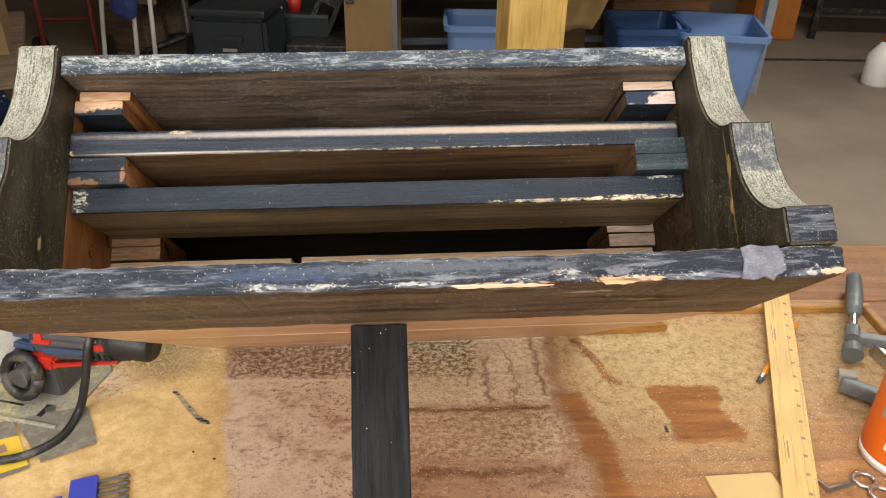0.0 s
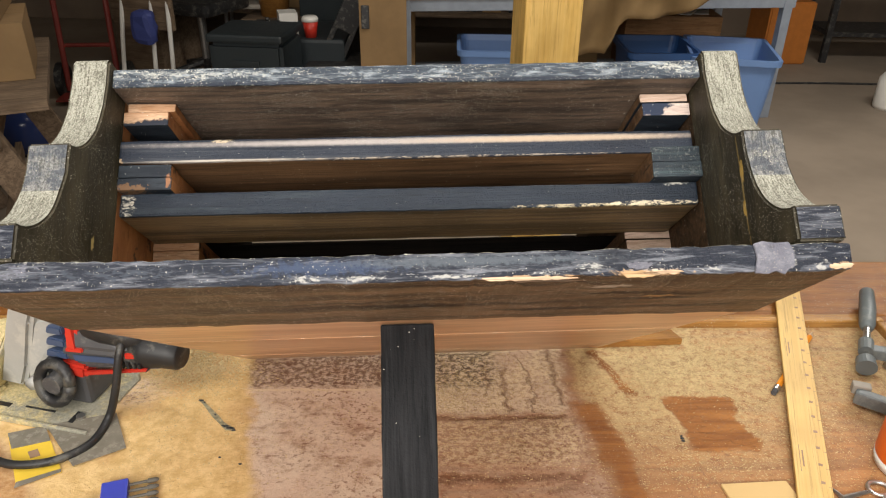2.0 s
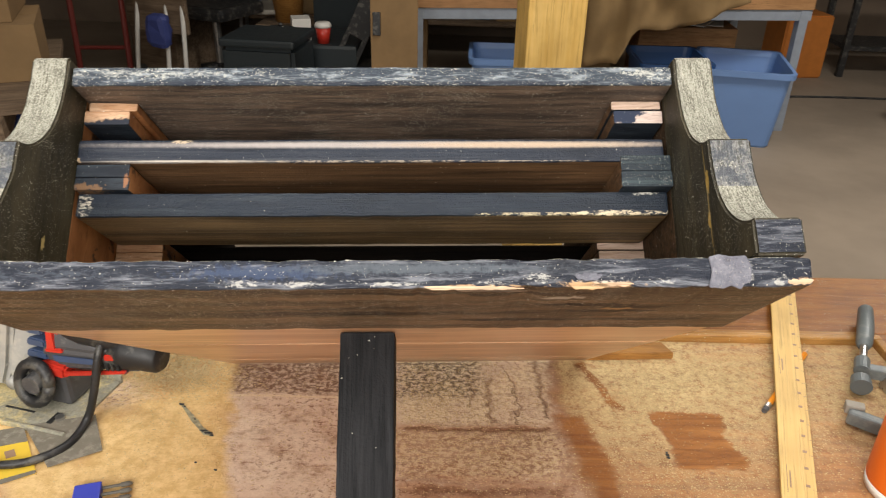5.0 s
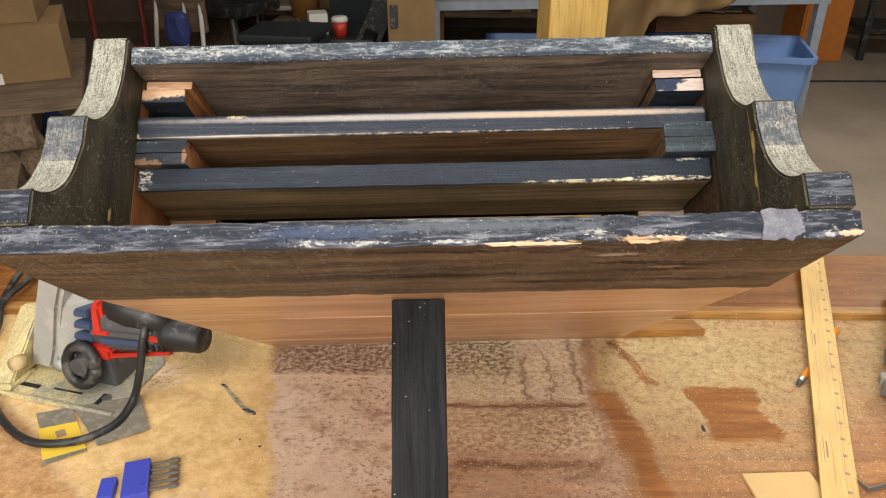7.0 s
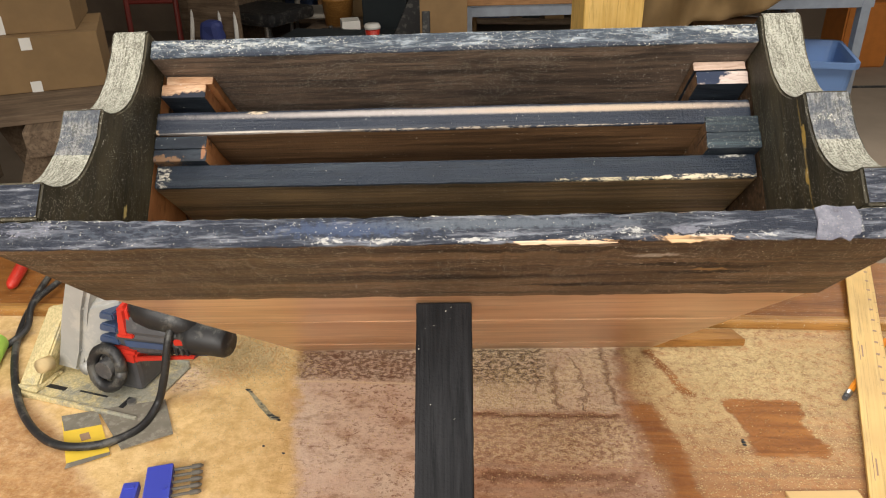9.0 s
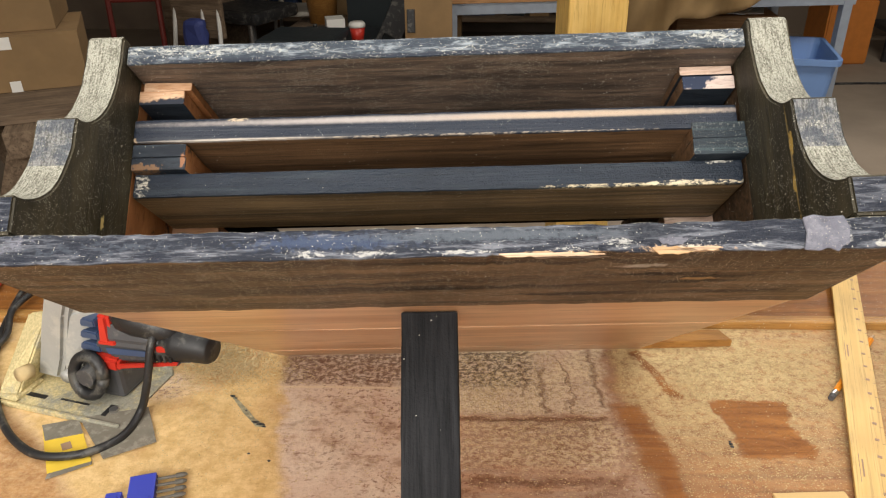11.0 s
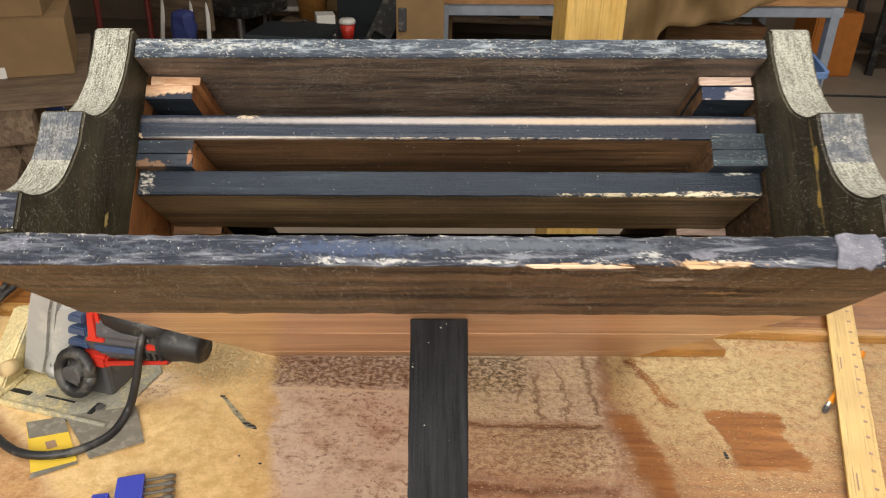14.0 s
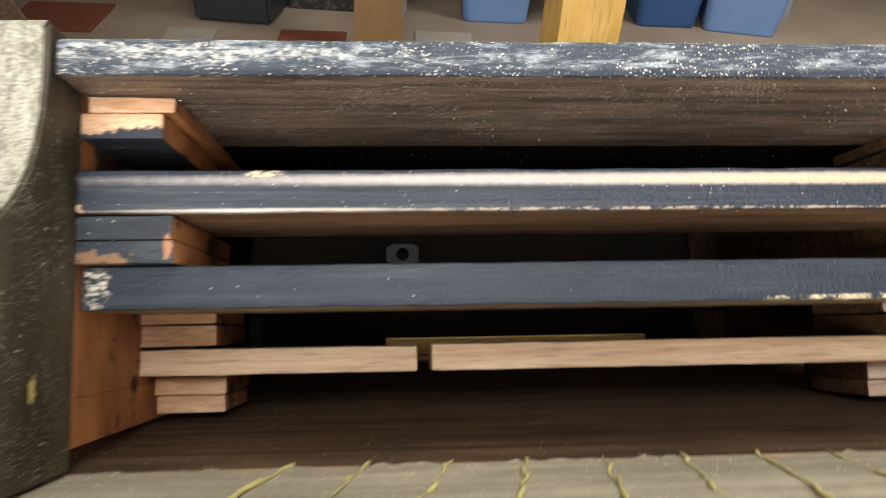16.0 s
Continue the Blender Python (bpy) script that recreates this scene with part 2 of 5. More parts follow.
M_STREAK = wood("streaked_grey_board", (0.25, 0.22, 0.155), (0.52, 0.47, 0.35), grain=(7, 200, 200), speck=0.15, rough=0.7)
M_BARE = wood("bare_pine", (0.50, 0.32, 0.19), (0.74, 0.56, 0.39), grain=(12, 260, 260), rough=0.6)
M_TAWNY = wood("tawny_split_pine", (0.38, 0.22, 0.10), (0.60, 0.40, 0.22), grain=(16, 260, 260), rough=0.65)
M_ORANGE = wood("orange_bare_pine", (0.32, 0.12, 0.04), (0.56, 0.25, 0.095), grain=(60, 40, 14), rough=0.6, stain=(0.05, 0.026, 0.015), stain_at=0.56)
M_PLY = wood("pale_block_pine", (0.45, 0.30, 0.22), (0.68, 0.52, 0.42), grain=(30, 300, 200), rough=0.7)
M_PLY_WARM = wood("peach_block_pine", (0.42, 0.22, 0.11), (0.68, 0.46, 0.30), grain=(30, 300, 200), rough=0.7)
M_PLY_DARK = old_paint("painted_block", (0.014, 0.022, 0.03), (0.3, 0.17, 0.09), 0.66, 0.3, 0.45, (0.09, 0.13, 0.14), seed=2.0)
M_PLY_HALF = wood("half_painted_block", (0.42, 0.22, 0.11), (0.68, 0.46, 0.30), grain=(30, 300, 200), rough=0.7, marks=((0, 2, -0.138, 0.1248, 0.017, 0.0042, 0.25, (0.014, 0.018, 0.03)), (0, 2, -0.158, 0.1240, 0.02, 0.0026, 0.25, (0.014, 0.018, 0.03))))
M_PLY_NAVY = wood("navy_painted_block", (0.009, 0.013, 0.021), (0.030, 0.040, 0.052), grain=(30, 120, 120), rough=0.55, spec=0.3, marks=((0, 2, -0.152, 0.0825, 0.008, 0.0022, 0.9, (0.17, 0.095, 0.05)), (0, 2, -0.1285, 0.087, 0.0015, 0.004, 0.5, (0.26, 0.12, 0.06))))
M_PLY_STAIN = wood("paint_smeared_block", (0.5, 0.38, 0.33), (0.68, 0.57, 0.5), grain=(30, 300, 200), rough=0.7, stain=(0.02, 0.03, 0.06), stain_at=0.5)
M_PANEL = wood("varnished_pine_panel", (0.47, 0.235, 0.10), (0.74, 0.48, 0.28), grain=(2.5, 30, 30), rough=0.28, bump=0.15)
M_LEG = wood("black_painted_leg", (0.007, 0.007, 0.008), (0.024, 0.024, 0.026), grain=(160, 160, 8), speck=0.006, rough=0.7, spec=0.15)


def bench_material():
    """Brown worn panel: chalky wiped areas, drifts of grey and yellow sawdust, scraped streaks. Places in metres on the panel."""
    n = Nodes("sawdust_covered_bench")
    mul, top, sub = (lambda a, b: n.math("MULTIPLY", a, b)), (lambda a, b: n.math("MAXIMUM", a, b)), (lambda a, b: n.math("SUBTRACT", a, b))
    warp = lambda f, k, at: mul(sub(n.noise(f, 4, 0.65, n.stretch(1, 1, 1, at)), 0.5), k)
    x = n.math("ADD", n.axis(0), n.math("ADD", n.math("ADD", warp(22, 0.034, (3, 1, 0)), warp(8, 0.05, (6, 3, 0))), warp(110, 0.012, (1, 5, 0))))
    y = n.math("ADD", n.axis(1), n.math("ADD", warp(22, 0.030, (7, 2, 0)), warp(110, 0.010, (2, 8, 0))))

    def area(x0, x1, y0, y1, soft=0.006, lean=0.0):
        """One inside an upright or leaning strip, with soft rims."""
        u = sub(x, mul(sub(y, y0), lean)) if lean else x
        m = mul(n.ramp(u, x0 - soft, x0 + soft), n.ramp(u, x1 + soft, x1 - soft))
        return mul(m, mul(n.ramp(y, y0 - soft, y0 + soft), n.ramp(y, y1 + soft, y1 - soft)))

    g = n.noise(1.0, 5, 0.6, n.stretch(5, 60, 60), 0.8)
    timber = n.mix(n.ramp(g, 0.3, 0.7), (0.21, 0.075, 0.018), (0.40, 0.165, 0.042))
    blot = n.noise(26, 7, 0.8, n.stretch(1.0, 1.3, 1, (4, 0, 0)))
    fleck = n.noise(150, 5, 0.75, n.stretch(1, 1.2, 1, (8, 0, 0)))
    c = n.mix(n.ramp(blot, 0.5, 0.66, 0.0, 0.55), timber, (0.13, 0.055, 0.025))
    # chalky wiped area round the leg, mottled where it has worn through
    chalk = mul(n.ramp(x, 0.235, 0.215, 0.25, 1.0), n.ramp(blot, 0.68, 0.46, 0.38, 1.0))
    chalk = mul(chalk, n.ramp(y, 0.40, 0.56, 0.55, 1.0))
    chalk = mul(chalk, n.ramp(x, 0.03, 0.05, 1.0, 0.42))
    c = n.mix(chalk, c, n.mix(n.ramp(n.noise(9, 5, 0.7), 0.35, 0.65), (0.66, 0.50, 0.39), (0.76, 0.63, 0.50)))
    c = n.mix(mul(n.ramp(fleck, 0.52, 0.60, 0.0, 0.85), n.ramp(n.noise(11, 4, 0.7, n.stretch(1, 1, 1, (2, 2, 0))), 0.38, 0.62, 0.1, 1.0)), c, (0.22, 0.10, 0.06))
    strip = area(-0.175, -0.005, 0.676, 0.75, 0.006)
    c = n.mix(mul(strip, n.ramp(fleck, 0.42, 0.54, 0.2, 0.85)), c, (0.15, 0.075, 0.045))
    # grey drift behind the leg, a sooty corner in it
    grey = area(0.034, 0.216, 0.629, 0.765, 0.007)
    c = n.mix(mul(grey, n.ramp(fleck, 0.60, 0.46, 0.35, 0.97)), c, n.mix(n.ramp(n.noise(18, 5, 0.7), 0.36, 0.64), (0.70, 0.57, 0.43), (0.82, 0.71, 0.51)))
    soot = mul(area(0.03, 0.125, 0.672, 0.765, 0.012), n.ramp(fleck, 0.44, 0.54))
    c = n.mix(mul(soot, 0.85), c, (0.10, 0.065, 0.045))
    # coarser crumbs in front of it
    band = area(0.034, 0.214, 0.548, 0.616, 0.012)
    c = n.mix(mul(band, n.ramp(fleck, 0.51, 0.46, 0.0, 0.85)), c, (0.70, 0.55, 0.36))
    worn = n.noise(55, 6, 0.8, n.stretch(1, 1.5, 1, (5, 9, 0)))
    c = n.mix(mul(n.ramp(worn, 0.56, 0.66, 0.0, 0.65), n.ramp(x, 0.0, -0.04, 0.5, 1.0)), c, (0.20, 0.085, 0.045))
    c = n.mix(mul(n.ramp(worn, 0.42, 0.34, 0.0, 0.6), n.ramp(x, 0.23, 0.20)), c, (0.78, 0.66, 0.53))
    # furrows and scrapes
    cuts = area(0.050, 0.206, 0.6165, 0.6235, 0.003)
    for at in ((0.060, 0.205, 0.524, 0.534, 0.004, 0.0), (0.117, 0.1195, 0.655, 0.715, 0.0015, -0.12), (0.139, 0.1455, 0.632, 0.712, 0.0025, -0.10), (0.172, 0.1745, 0.628, 0.725, 0.0015, -0.08), (0.206, 0.212, 0.640, 0.75, 0.003, -0.06)):
        cuts = top(cuts, area(*at))
    c = n.mix(mul(cuts, n.ramp(fleck, 0.62, 0.45, 0.2, 0.85)), c, (0.19, 0.085, 0.045))
    # heavy yellow sawdust and the streaks wiped through it
    bare = area(0.330, 0.402, 0.565, 0.652, 0.004, -0.06)
    wiped = top(top(bare, area(0.248, 0.275, 0.47, 0.648, 0.008, -0.19)), area(0.285, 0.298, 0.655, 0.745, 0.005, -0.37))
    wiped = mul(wiped, n.ramp(fleck, 0.70, 0.50, 0.55, 1.0))
    heavy = mul(n.ramp(x, 0.218, 0.236), n.ramp(y, 0.49, 0.70, 0.16, 1.0))
    heavy = mul(heavy, n.ramp(n.noise(8, 5, 0.7, n.stretch(1, 1, 1, (9, 2, 0))), 0.28, 0.55, 0.5, 1.0))
    heavy = mul(heavy, n.ramp(n.axis(0), 0.38, 0.50, 1.0, 0.65))
    heavy = mul(heavy, sub(1.0, wiped))
    pack = mul(n.math("POWER", heavy, 1.3), n.ramp(n.noise(90, 6, 0.8), 0.38, 0.56, 0.15, 0.95))
    c = n.mix(pack, c, (0.68, 0.52, 0.27))
    c = n.mix(mul(wiped, 0.75), c, timber)
    # single crumbs
    d1, c1 = n.cells(400, n.stretch(1, 1.3, 1))
    d2, c2 = n.cells(780)
    some = top(mul(grey, n.ramp(n.axis(0), 0.06, 0.20, 0.6, 0.2)), mul(band, 0.35))
    some = top(top(some, mul(heavy, 0.75)), 0.045)
    some = mul(mul(some, sub(1.0, wiped)), n.ramp(n.noise(30, 5, 0.75), 0.34, 0.62, 0.15, 1.15))
    crumbs = mul(n.ramp(d1, 0.55, 0.40), n.math("LESS_THAN", n.axis(0, c1), some))
    crumbs = top(crumbs, mul(n.ramp(d2, 0.55, 0.40), n.math("LESS_THAN", n.axis(1, c2), some)))
    c = n.mix(mul(crumbs, 0.6), c, n.mix(n.axis(2, c1), (0.46, 0.33, 0.16), (0.72, 0.57, 0.31)))
    # a joint packed with dust
    seam = mul(n.ramp(n.math("ABSOLUTE", sub(n.axis(1), n.math("ADD", 0.669, warp(12, 0.006, (5, 5, 0))))), 0.0024, 0.0012), n.ramp(n.axis(0), 0.0, -0.03))
    c = n.mix(mul(seam, 0.85), c, (0.74, 0.60, 0.42))
    # deep fine sawdust round the saw
    left = n.ramp(n.math("ADD", x, mul(sub(y, 0.721), 0.2)), -0.158, -0.176)
    grit = n.noise(60, 6, 0.75)
    fine = n.mix(n.ramp(grit, 0.35, 0.65), (0.60, 0.39, 0.16), (0.78, 0.56, 0.27))
    fine = n.mix(n.ramp(n.noise(9, 5, 0.7), 0.48, 0.66, 0.0, 0.6), fine, (0.48, 0.25, 0.11))
    thin = n.ramp(n.noise(8, 5, 0.7, n.stretch(1, 1, 1, (2, 7, 0))), 0.28, 0.45, 0.4, 1.0)
    thin = mul(thin, sub(1.0, mul(area(-0.36, -0.26, 0.645, 0.69, 0.015), n.ramp(fleck, 0.4, 0.6, 0.3, 0.95))))
    swept = mul(n.ramp(n.math("ADD", x, mul(sub(y, 0.52), 1.1)), -0.325, -0.365), n.ramp(fleck, 0.68, 0.45, 0.55, 1.0))
    swept = mul(swept, n.ramp(y, 0.650, 0.615))
    c = n.mix(mul(mul(left, swept), 0.9), c, n.mix(n.ramp(grit, 0.35, 0.65), (0.30, 0.125, 0.035), (0.46, 0.23, 0.08)))
    c = n.mix(mul(mul(left, thin), sub(1.0, mul(swept, 0.85))), c, fine)
    h = n.math("ADD", n.math("ADD", crumbs, mul(grit, 0.7)), n.math("ADD", mul(fleck, 0.8), mul(top(cuts, wiped), -0.8)))
    return n.done(c, n.mix(top(crumbs, left), (0.5,) * 3, (0.9,) * 3), h, 0.7, 0.0018, spec=0.18)


def plain(name, colour, rough=0.5, metal=0.0, vary=0.25, scale=20, grime=0.0):
    n = Nodes(name)
    a, b = n.noise(scale, 4), n.noise(scale * 11, 3)
    c = n.mix(n.ramp(a, 0.3, 0.7, 0.0, vary), colour, tuple(0.45 * v for v in colour))
    if grime:
        c = n.mix(n.ramp(n.noise(scale * 1.7, 5, 0.7), 0.5, 0.62, 0.0, grime), c, DUST)
    return n.done(c, n.mix(b, (max(0.05, rough - 0.1),) * 3, (min(1, rough + 0.1),) * 3), b, 0.12, 0.001, metal)


M_BENCH = bench_material()
M_FRAMEWOOD = wood("orange_varnished_bench", (0.20, 0.075, 0.018), (0.34, 0.145, 0.036), grain=(5, 60, 60), rough=0.4, speck=0.12, spec=0.25)
M_TRIM = wood("golden_trim_wood", (0.34, 0.16, 0.04), (0.5, 0.27, 0.08), grain=(6, 150, 150), rough=0.4, speck=0.1)
M_DUST = plain("sawdust_grains", (0.58, 0.44, 0.23), 0.95, vary=0.3, scale=60)
M_RULE = wood("yellow_rule_wood", (0.66, 0.42, 0.13), (0.74, 0.50, 0.17), grain=(160, 3, 160), rough=0.45, bump=0.1)
M_INK = plain("faded_ink", (0.34, 0.22, 0.14), 0.7)
M_PENCIL = plain("orange_pencil_paint", (0.85, 0.30, 0.02), 0.4)
M_CAST = plain("pale_grey_casting", (0.40, 0.40, 0.38), 0.5, 0.1, grime=0.25, scale=25)
M_STEEL = plain("bright_steel", (0.55, 0.54, 0.52), 0.3, 0.9)
M_BIT = plain("tarnished_bit_steel", (0.16, 0.15, 0.13), 0.4, 0.5)
M_RED = plain("red_plastic", (0.55, 0.035, 0.02), 0.4)
M_BLACK = plain("black_rubber", (0.018, 0.018, 0.019), 0.5, grime=0.1)
M_DARKGREY = plain("dark_grey_plastic", (0.07, 0.07, 0.075), 0.5, grime=0.12)
M_SLATE = plain("slate_blue_plastic", (0.05, 0.08, 0.16), 0.45)
M_BLUE = plain("bright_blue_plastic", (0.05, 0.07, 0.48), 0.4, vary=0.12)
M_ORANGE_P = plain("orange_label", (0.85, 0.16, 0.01), 0.4, vary=0.1)
M_YELLOW = plain("yellow_paper", (0.8, 0.55, 0.05), 0.7)
M_WHITE = plain("white_plastic", (0.75, 0.73, 0.68), 0.45, vary=0.12)
M_CARD = plain("tan_card", (0.25, 0.155, 0.068), 0.85, vary=0.35, scale=6)
M_BUFF = plain("buff_card", (0.62, 0.43, 0.19), 0.8, vary=0.1)
M_CLAMP = plain("grey_clamp_plastic", (0.14, 0.16, 0.165), 0.45, grime=0.1)
M_POST = wood("yellow_pine_post", (0.62, 0.38, 0.09), (0.74, 0.50, 0.17), grain=(60, 60, 2.5), rough=0.6, bump=0.1)
M_FLOOR = plain("dusty_concrete", (0.30, 0.24, 0.18), 0.75, vary=0.45, scale=1.6)
M_WALL = plain("brown_shadowed_wall", (0.24, 0.18, 0.13), 0.85, vary=0.5, scale=2)
M_CEIL = plain("grey_ceiling", (0.4, 0.38, 0.34), 0.9)
M_BIN = plain("blue_bin_plastic", (0.16, 0.28, 0.55), 0.45, vary=0.12, scale=4)
M_BIN_DARK = plain("deep_blue_bin_plastic", (0.03, 0.09, 0.25), 0.45, vary=0.12, scale=4)
M_TOTE = plain("charcoal_tote_plastic", (0.022, 0.03, 0.034), 0.5, vary=0.2, scale=4)
M_TABLETOP = wood("orange_table_wood", (0.34, 0.17, 0.07), (0.48, 0.27, 0.12), grain=(3, 40, 40), rough=0.5)
M_TABLE_METAL = plain("grey_blue_table_metal", (0.30, 0.34, 0.40), 0.45, 0.2)
M_CANVAS = plain("brown_canvas", (0.20, 0.125, 0.05), 0.9, vary=0.4, scale=7)
M_HORSE = wood("grey_worn_timber", (0.12, 0.08, 0.05), (0.24, 0.17, 0.11), grain=(3, 50, 50), rough=0.85)
M_BRICKRED = plain("brick_red_mat", (0.17, 0.05, 0.025), 0.8)
M_PALE = plain("pale_grey_board", (0.36, 0.33, 0.28), 0.7)
M_BROWN = wood("brown_offcut_wood", (0.30, 0.13, 0.03), (0.46, 0.23, 0.06), grain=(12, 120, 120), rough=0.5)


# ---------------- mesh helpers ----------------
def link_mesh(name, bm, mats, smooth=False):
    me = bpy.data.meshes.new(name)
    bm.normal_update()
    bm.to_mesh(me)
    bm.free()
    for m in mats if isinstance(mats, (list, tuple)) else [mats]:
        me.materials.append(m)
    for p in me.polygons:
        p.use_smooth = smooth
    return new(name, me)


def part(name, bm, mats, parent, label="", smooth=False):
    ob = link_mesh(name, bm, mats, smooth)
    ob.parent = parent
    if label:
        ob["label"] = label
    return ob


def thing(name, m, label, category, group="", kind=""):
    ob = new(name)
    ob.empty_display_size = 0.05
    ob.matrix_world = m
    return tagged(ob, label, category, group, kind)


def box(x0, x1, y0, y1, z0, z1, bev=0.0, cuts=0, rough=0.0, seed=0.0, freq=60.0, bm=None, front=None):
    """A bevelled board, cut across its length and worn uneven by rough metres. front: material index of the faces that look to -y."""
    own = bm is None
    b = bmesh.new()
    m = Matrix.LocRotScale(((x0 + x1) / 2, (y0 + y1) / 2, (z0 + z1) / 2), None, (x1 - x0, y1 - y0, z1 - z0))
    bmesh.ops.create_cube(b, size=1, matrix=m)
    if bev:
        bmesh.ops.bevel(b, geom=b.edges[:], offset=bev, segments=2, affect="EDGES", profile=0.6)
    if front is not None:
        b.normal_update()
        for f in b.faces:
            f.material_index = front if f.normal.y < -0.25 else 0
    if cuts:
        size = (x1 - x0, y1 - y0, z1 - z0)
        a = size.index(max(size))
        lo = (x0, y0, z0)[a]
        for i in range(1, cuts):
            p, n = Vector((0, 0, 0)), Vector((0, 0, 0))
            p[a], n[a] = lo + size[a] * i / cuts, 1
            bmesh.ops.bisect_plane(b, geom=b.verts[:] + b.edges[:] + b.faces[:], plane_co=p, plane_no=n)
    if rough:
        for v in b.verts:
            v.co += rough * (noise.noise_vector(v.co * freq + Vector((seed, seed, seed))) + 0.6 * noise.noise_vector(v.co * freq * 4 + Vector((0, seed, 0))))
    if own:
        return b
    me = bpy.data.meshes.new("t")
    b.to_mesh(me)
    b.free()
    bm.from_mesh(me)
    bpy.data.meshes.remove(me)
    return bm


def rod(points, radius, sides=10, bm=None, closed_ends=True):
    """A round bar swept along points; radius may be a list."""
    bm = bm or bmesh.new()
    pts = [Vector(p) for p in points]
    rad = radius if isinstance(radius, (list, tuple)) else [radius] * len(pts)
    rings, side = [], None
    for i, p in enumerate(pts):
        d = (pts[min(i + 1, len(pts) - 1)] - pts[max(i - 1, 0)]).normalized()
        if side is None:
            side = d.orthogonal().normalized()
        side = (side - d * side.dot(d)).normalized()
        other = d.cross(side)
        rings.append([bm.verts.new(p + rad[i] * (math.cos(2 * math.pi * k / sides) * side + math.sin(2 * math.pi * k / sides) * other)) for k in range(sides)])
    for a, b in zip(rings, rings[1:]):
        for k in range(sides):
            bm.faces.new((a[k], a[(k + 1) % sides], b[(k + 1) % sides], b[k]))
    if closed_ends:
        bm.faces.new(rings[0][::-1]), bm.faces.new(rings[-1])
    return bm


def smooth_line(points, steps=8):
    """A curve through points."""
    p = [Vector(q) for q in points]
    p = [2 * p[0] - p[1]] + p + [2 * p[-1] - p[-2]]
    out = []
    for i in range(1, len(p) - 2):
        for s in range(steps):
            t = s / steps
            out.append(0.5 * (2 * p[i] + (p[i + 1] - p[i - 1]) * t + (2 * p[i - 1] - 5 * p[i] + 4 * p[i + 1] - p[i + 2]) * t * t + (3 * p[i] - p[i - 1] - 3 * p[i + 1] + p[i + 2]) * t ** 3))
    return out + [p[-2]]


def prism(outline, z0, z1, bev=0.0, axis="z"):
    """A flat outline given depth."""
    bm = bmesh.new()
    f = bm.faces.new([bm.verts.new((x, y, z0)) for x, y in outline])
    r = bmesh.ops.extrude_face_region(bm, geom=[f])
    bmesh.ops.translate(bm, verts=[v for v in r["geom"] if isinstance(v, bmesh.types.BMVert)], vec=(0, 0, z1 - z0))
    bmesh.ops.recalc_face_normals(bm, faces=bm.faces[:])
    if bev:
        bmesh.ops.bevel(bm, geom=bm.edges[:], offset=bev, segments=2, affect="EDGES")
    return bm


def lathe(profile, sides=28, bm=None):
    """A turned body from (radius, height) pairs."""
    bm = bm or bmesh.new()
    rings = [[bm.verts.new((r * math.cos(2 * math.pi * k / sides), r * math.sin(2 * math.pi * k / sides), z)) for k in range(sides)] for r, z in profile]
    for a, b in zip(rings, rings[1:]):
        for k in range(sides):
            bm.faces.new((a[k], a[(k + 1) % sides], b[(k + 1) % sides], b[k]))
    bm.faces.new(rings[0][::-1]), bm.faces.new(rings[-1])
    return bm


# ---------------- room ----------------
FLOOR = -0.75


def structure(name, bm, mat, label):
    return tagged(link_mesh(name, bm, mat), label, name.split("_")[0], kind="structure")


structure("floor", box(-4.2, 4.6, -2.6, 6.4, FLOOR - 0.1, FLOOR), M_FLOOR, "dusty brown-grey concrete workshop floor with stains")
structure("ceiling", box(-4.2, 4.6, -2.6, 6.4, 1.78, 1.88), M_CEIL, "plain grey basement ceiling")
structure("wall_north", box(-4.2, 4.6, 6.3, 6.4, FLOOR, 1.78), M_WALL, "brown shadowed back wall of the workshop")
structure("wall_south", box(-4.2, 4.6, -2.7, -2.6, FLOOR, 1.78), M_WALL, "plain brown wall behind the bench")
structure("wall_west", box(-4.3, -4.2, -2.6, 6.4, FLOOR, 1.78), M_WALL, "plain brown side wall")
structure("wall_east", box(4.6, 4.7, -2.6, 6.4, FLOOR, 1.78), M_WALL, "plain brown side wall")

# ---------------- workbench ----------------
BENCH_TURN = pose(0, 0, 0, 0, 0, 4.3)
bench = thing("workbench", BENCH_TURN, "old panelled door used as workbench top, strewn with sawdust", "workbench")
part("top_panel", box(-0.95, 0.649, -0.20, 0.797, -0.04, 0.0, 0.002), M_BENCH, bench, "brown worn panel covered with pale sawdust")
part("moulding", box(-0.95, 0.661, 0.797, 0.809, -0.03, 0.010, 0.003, 24, 0.0004), M_TRIM, bench, "golden moulding strip")
part("moulding", box(-0.95, 0.661, 0.809, 0.819, -0.03, 0.0065, 0.002, 24, 0.0004), M_TRIM, bench)
part("moulding", box(0.649, 0.661, -0.20, 0.797, -0.03, 0.010, 0.003, 24, 0.0004), M_TRIM, bench)
part("rail_board", box(-0.95, 0.82, 0.819, 0.970, -0.04, 0.004, 0.003), M_FRAMEWOOD, bench, "orange varnished rail of the old door")
part("stile_board", box(0.661, 0.82, -0.20, 0.819, -0.04, 0.004, 0.003), M_FRAMEWOOD, bench, "orange varnished stile of the old door")
for x in (-0.85, 0.74):
    for y in (-0.1, 0.90):
        part("leg", box(x - 0.045, x + 0.045, y - 0.045, y + 0.045, FLOOR, -0.04, 0.004), M_HORSE, bench, "rough timber leg")

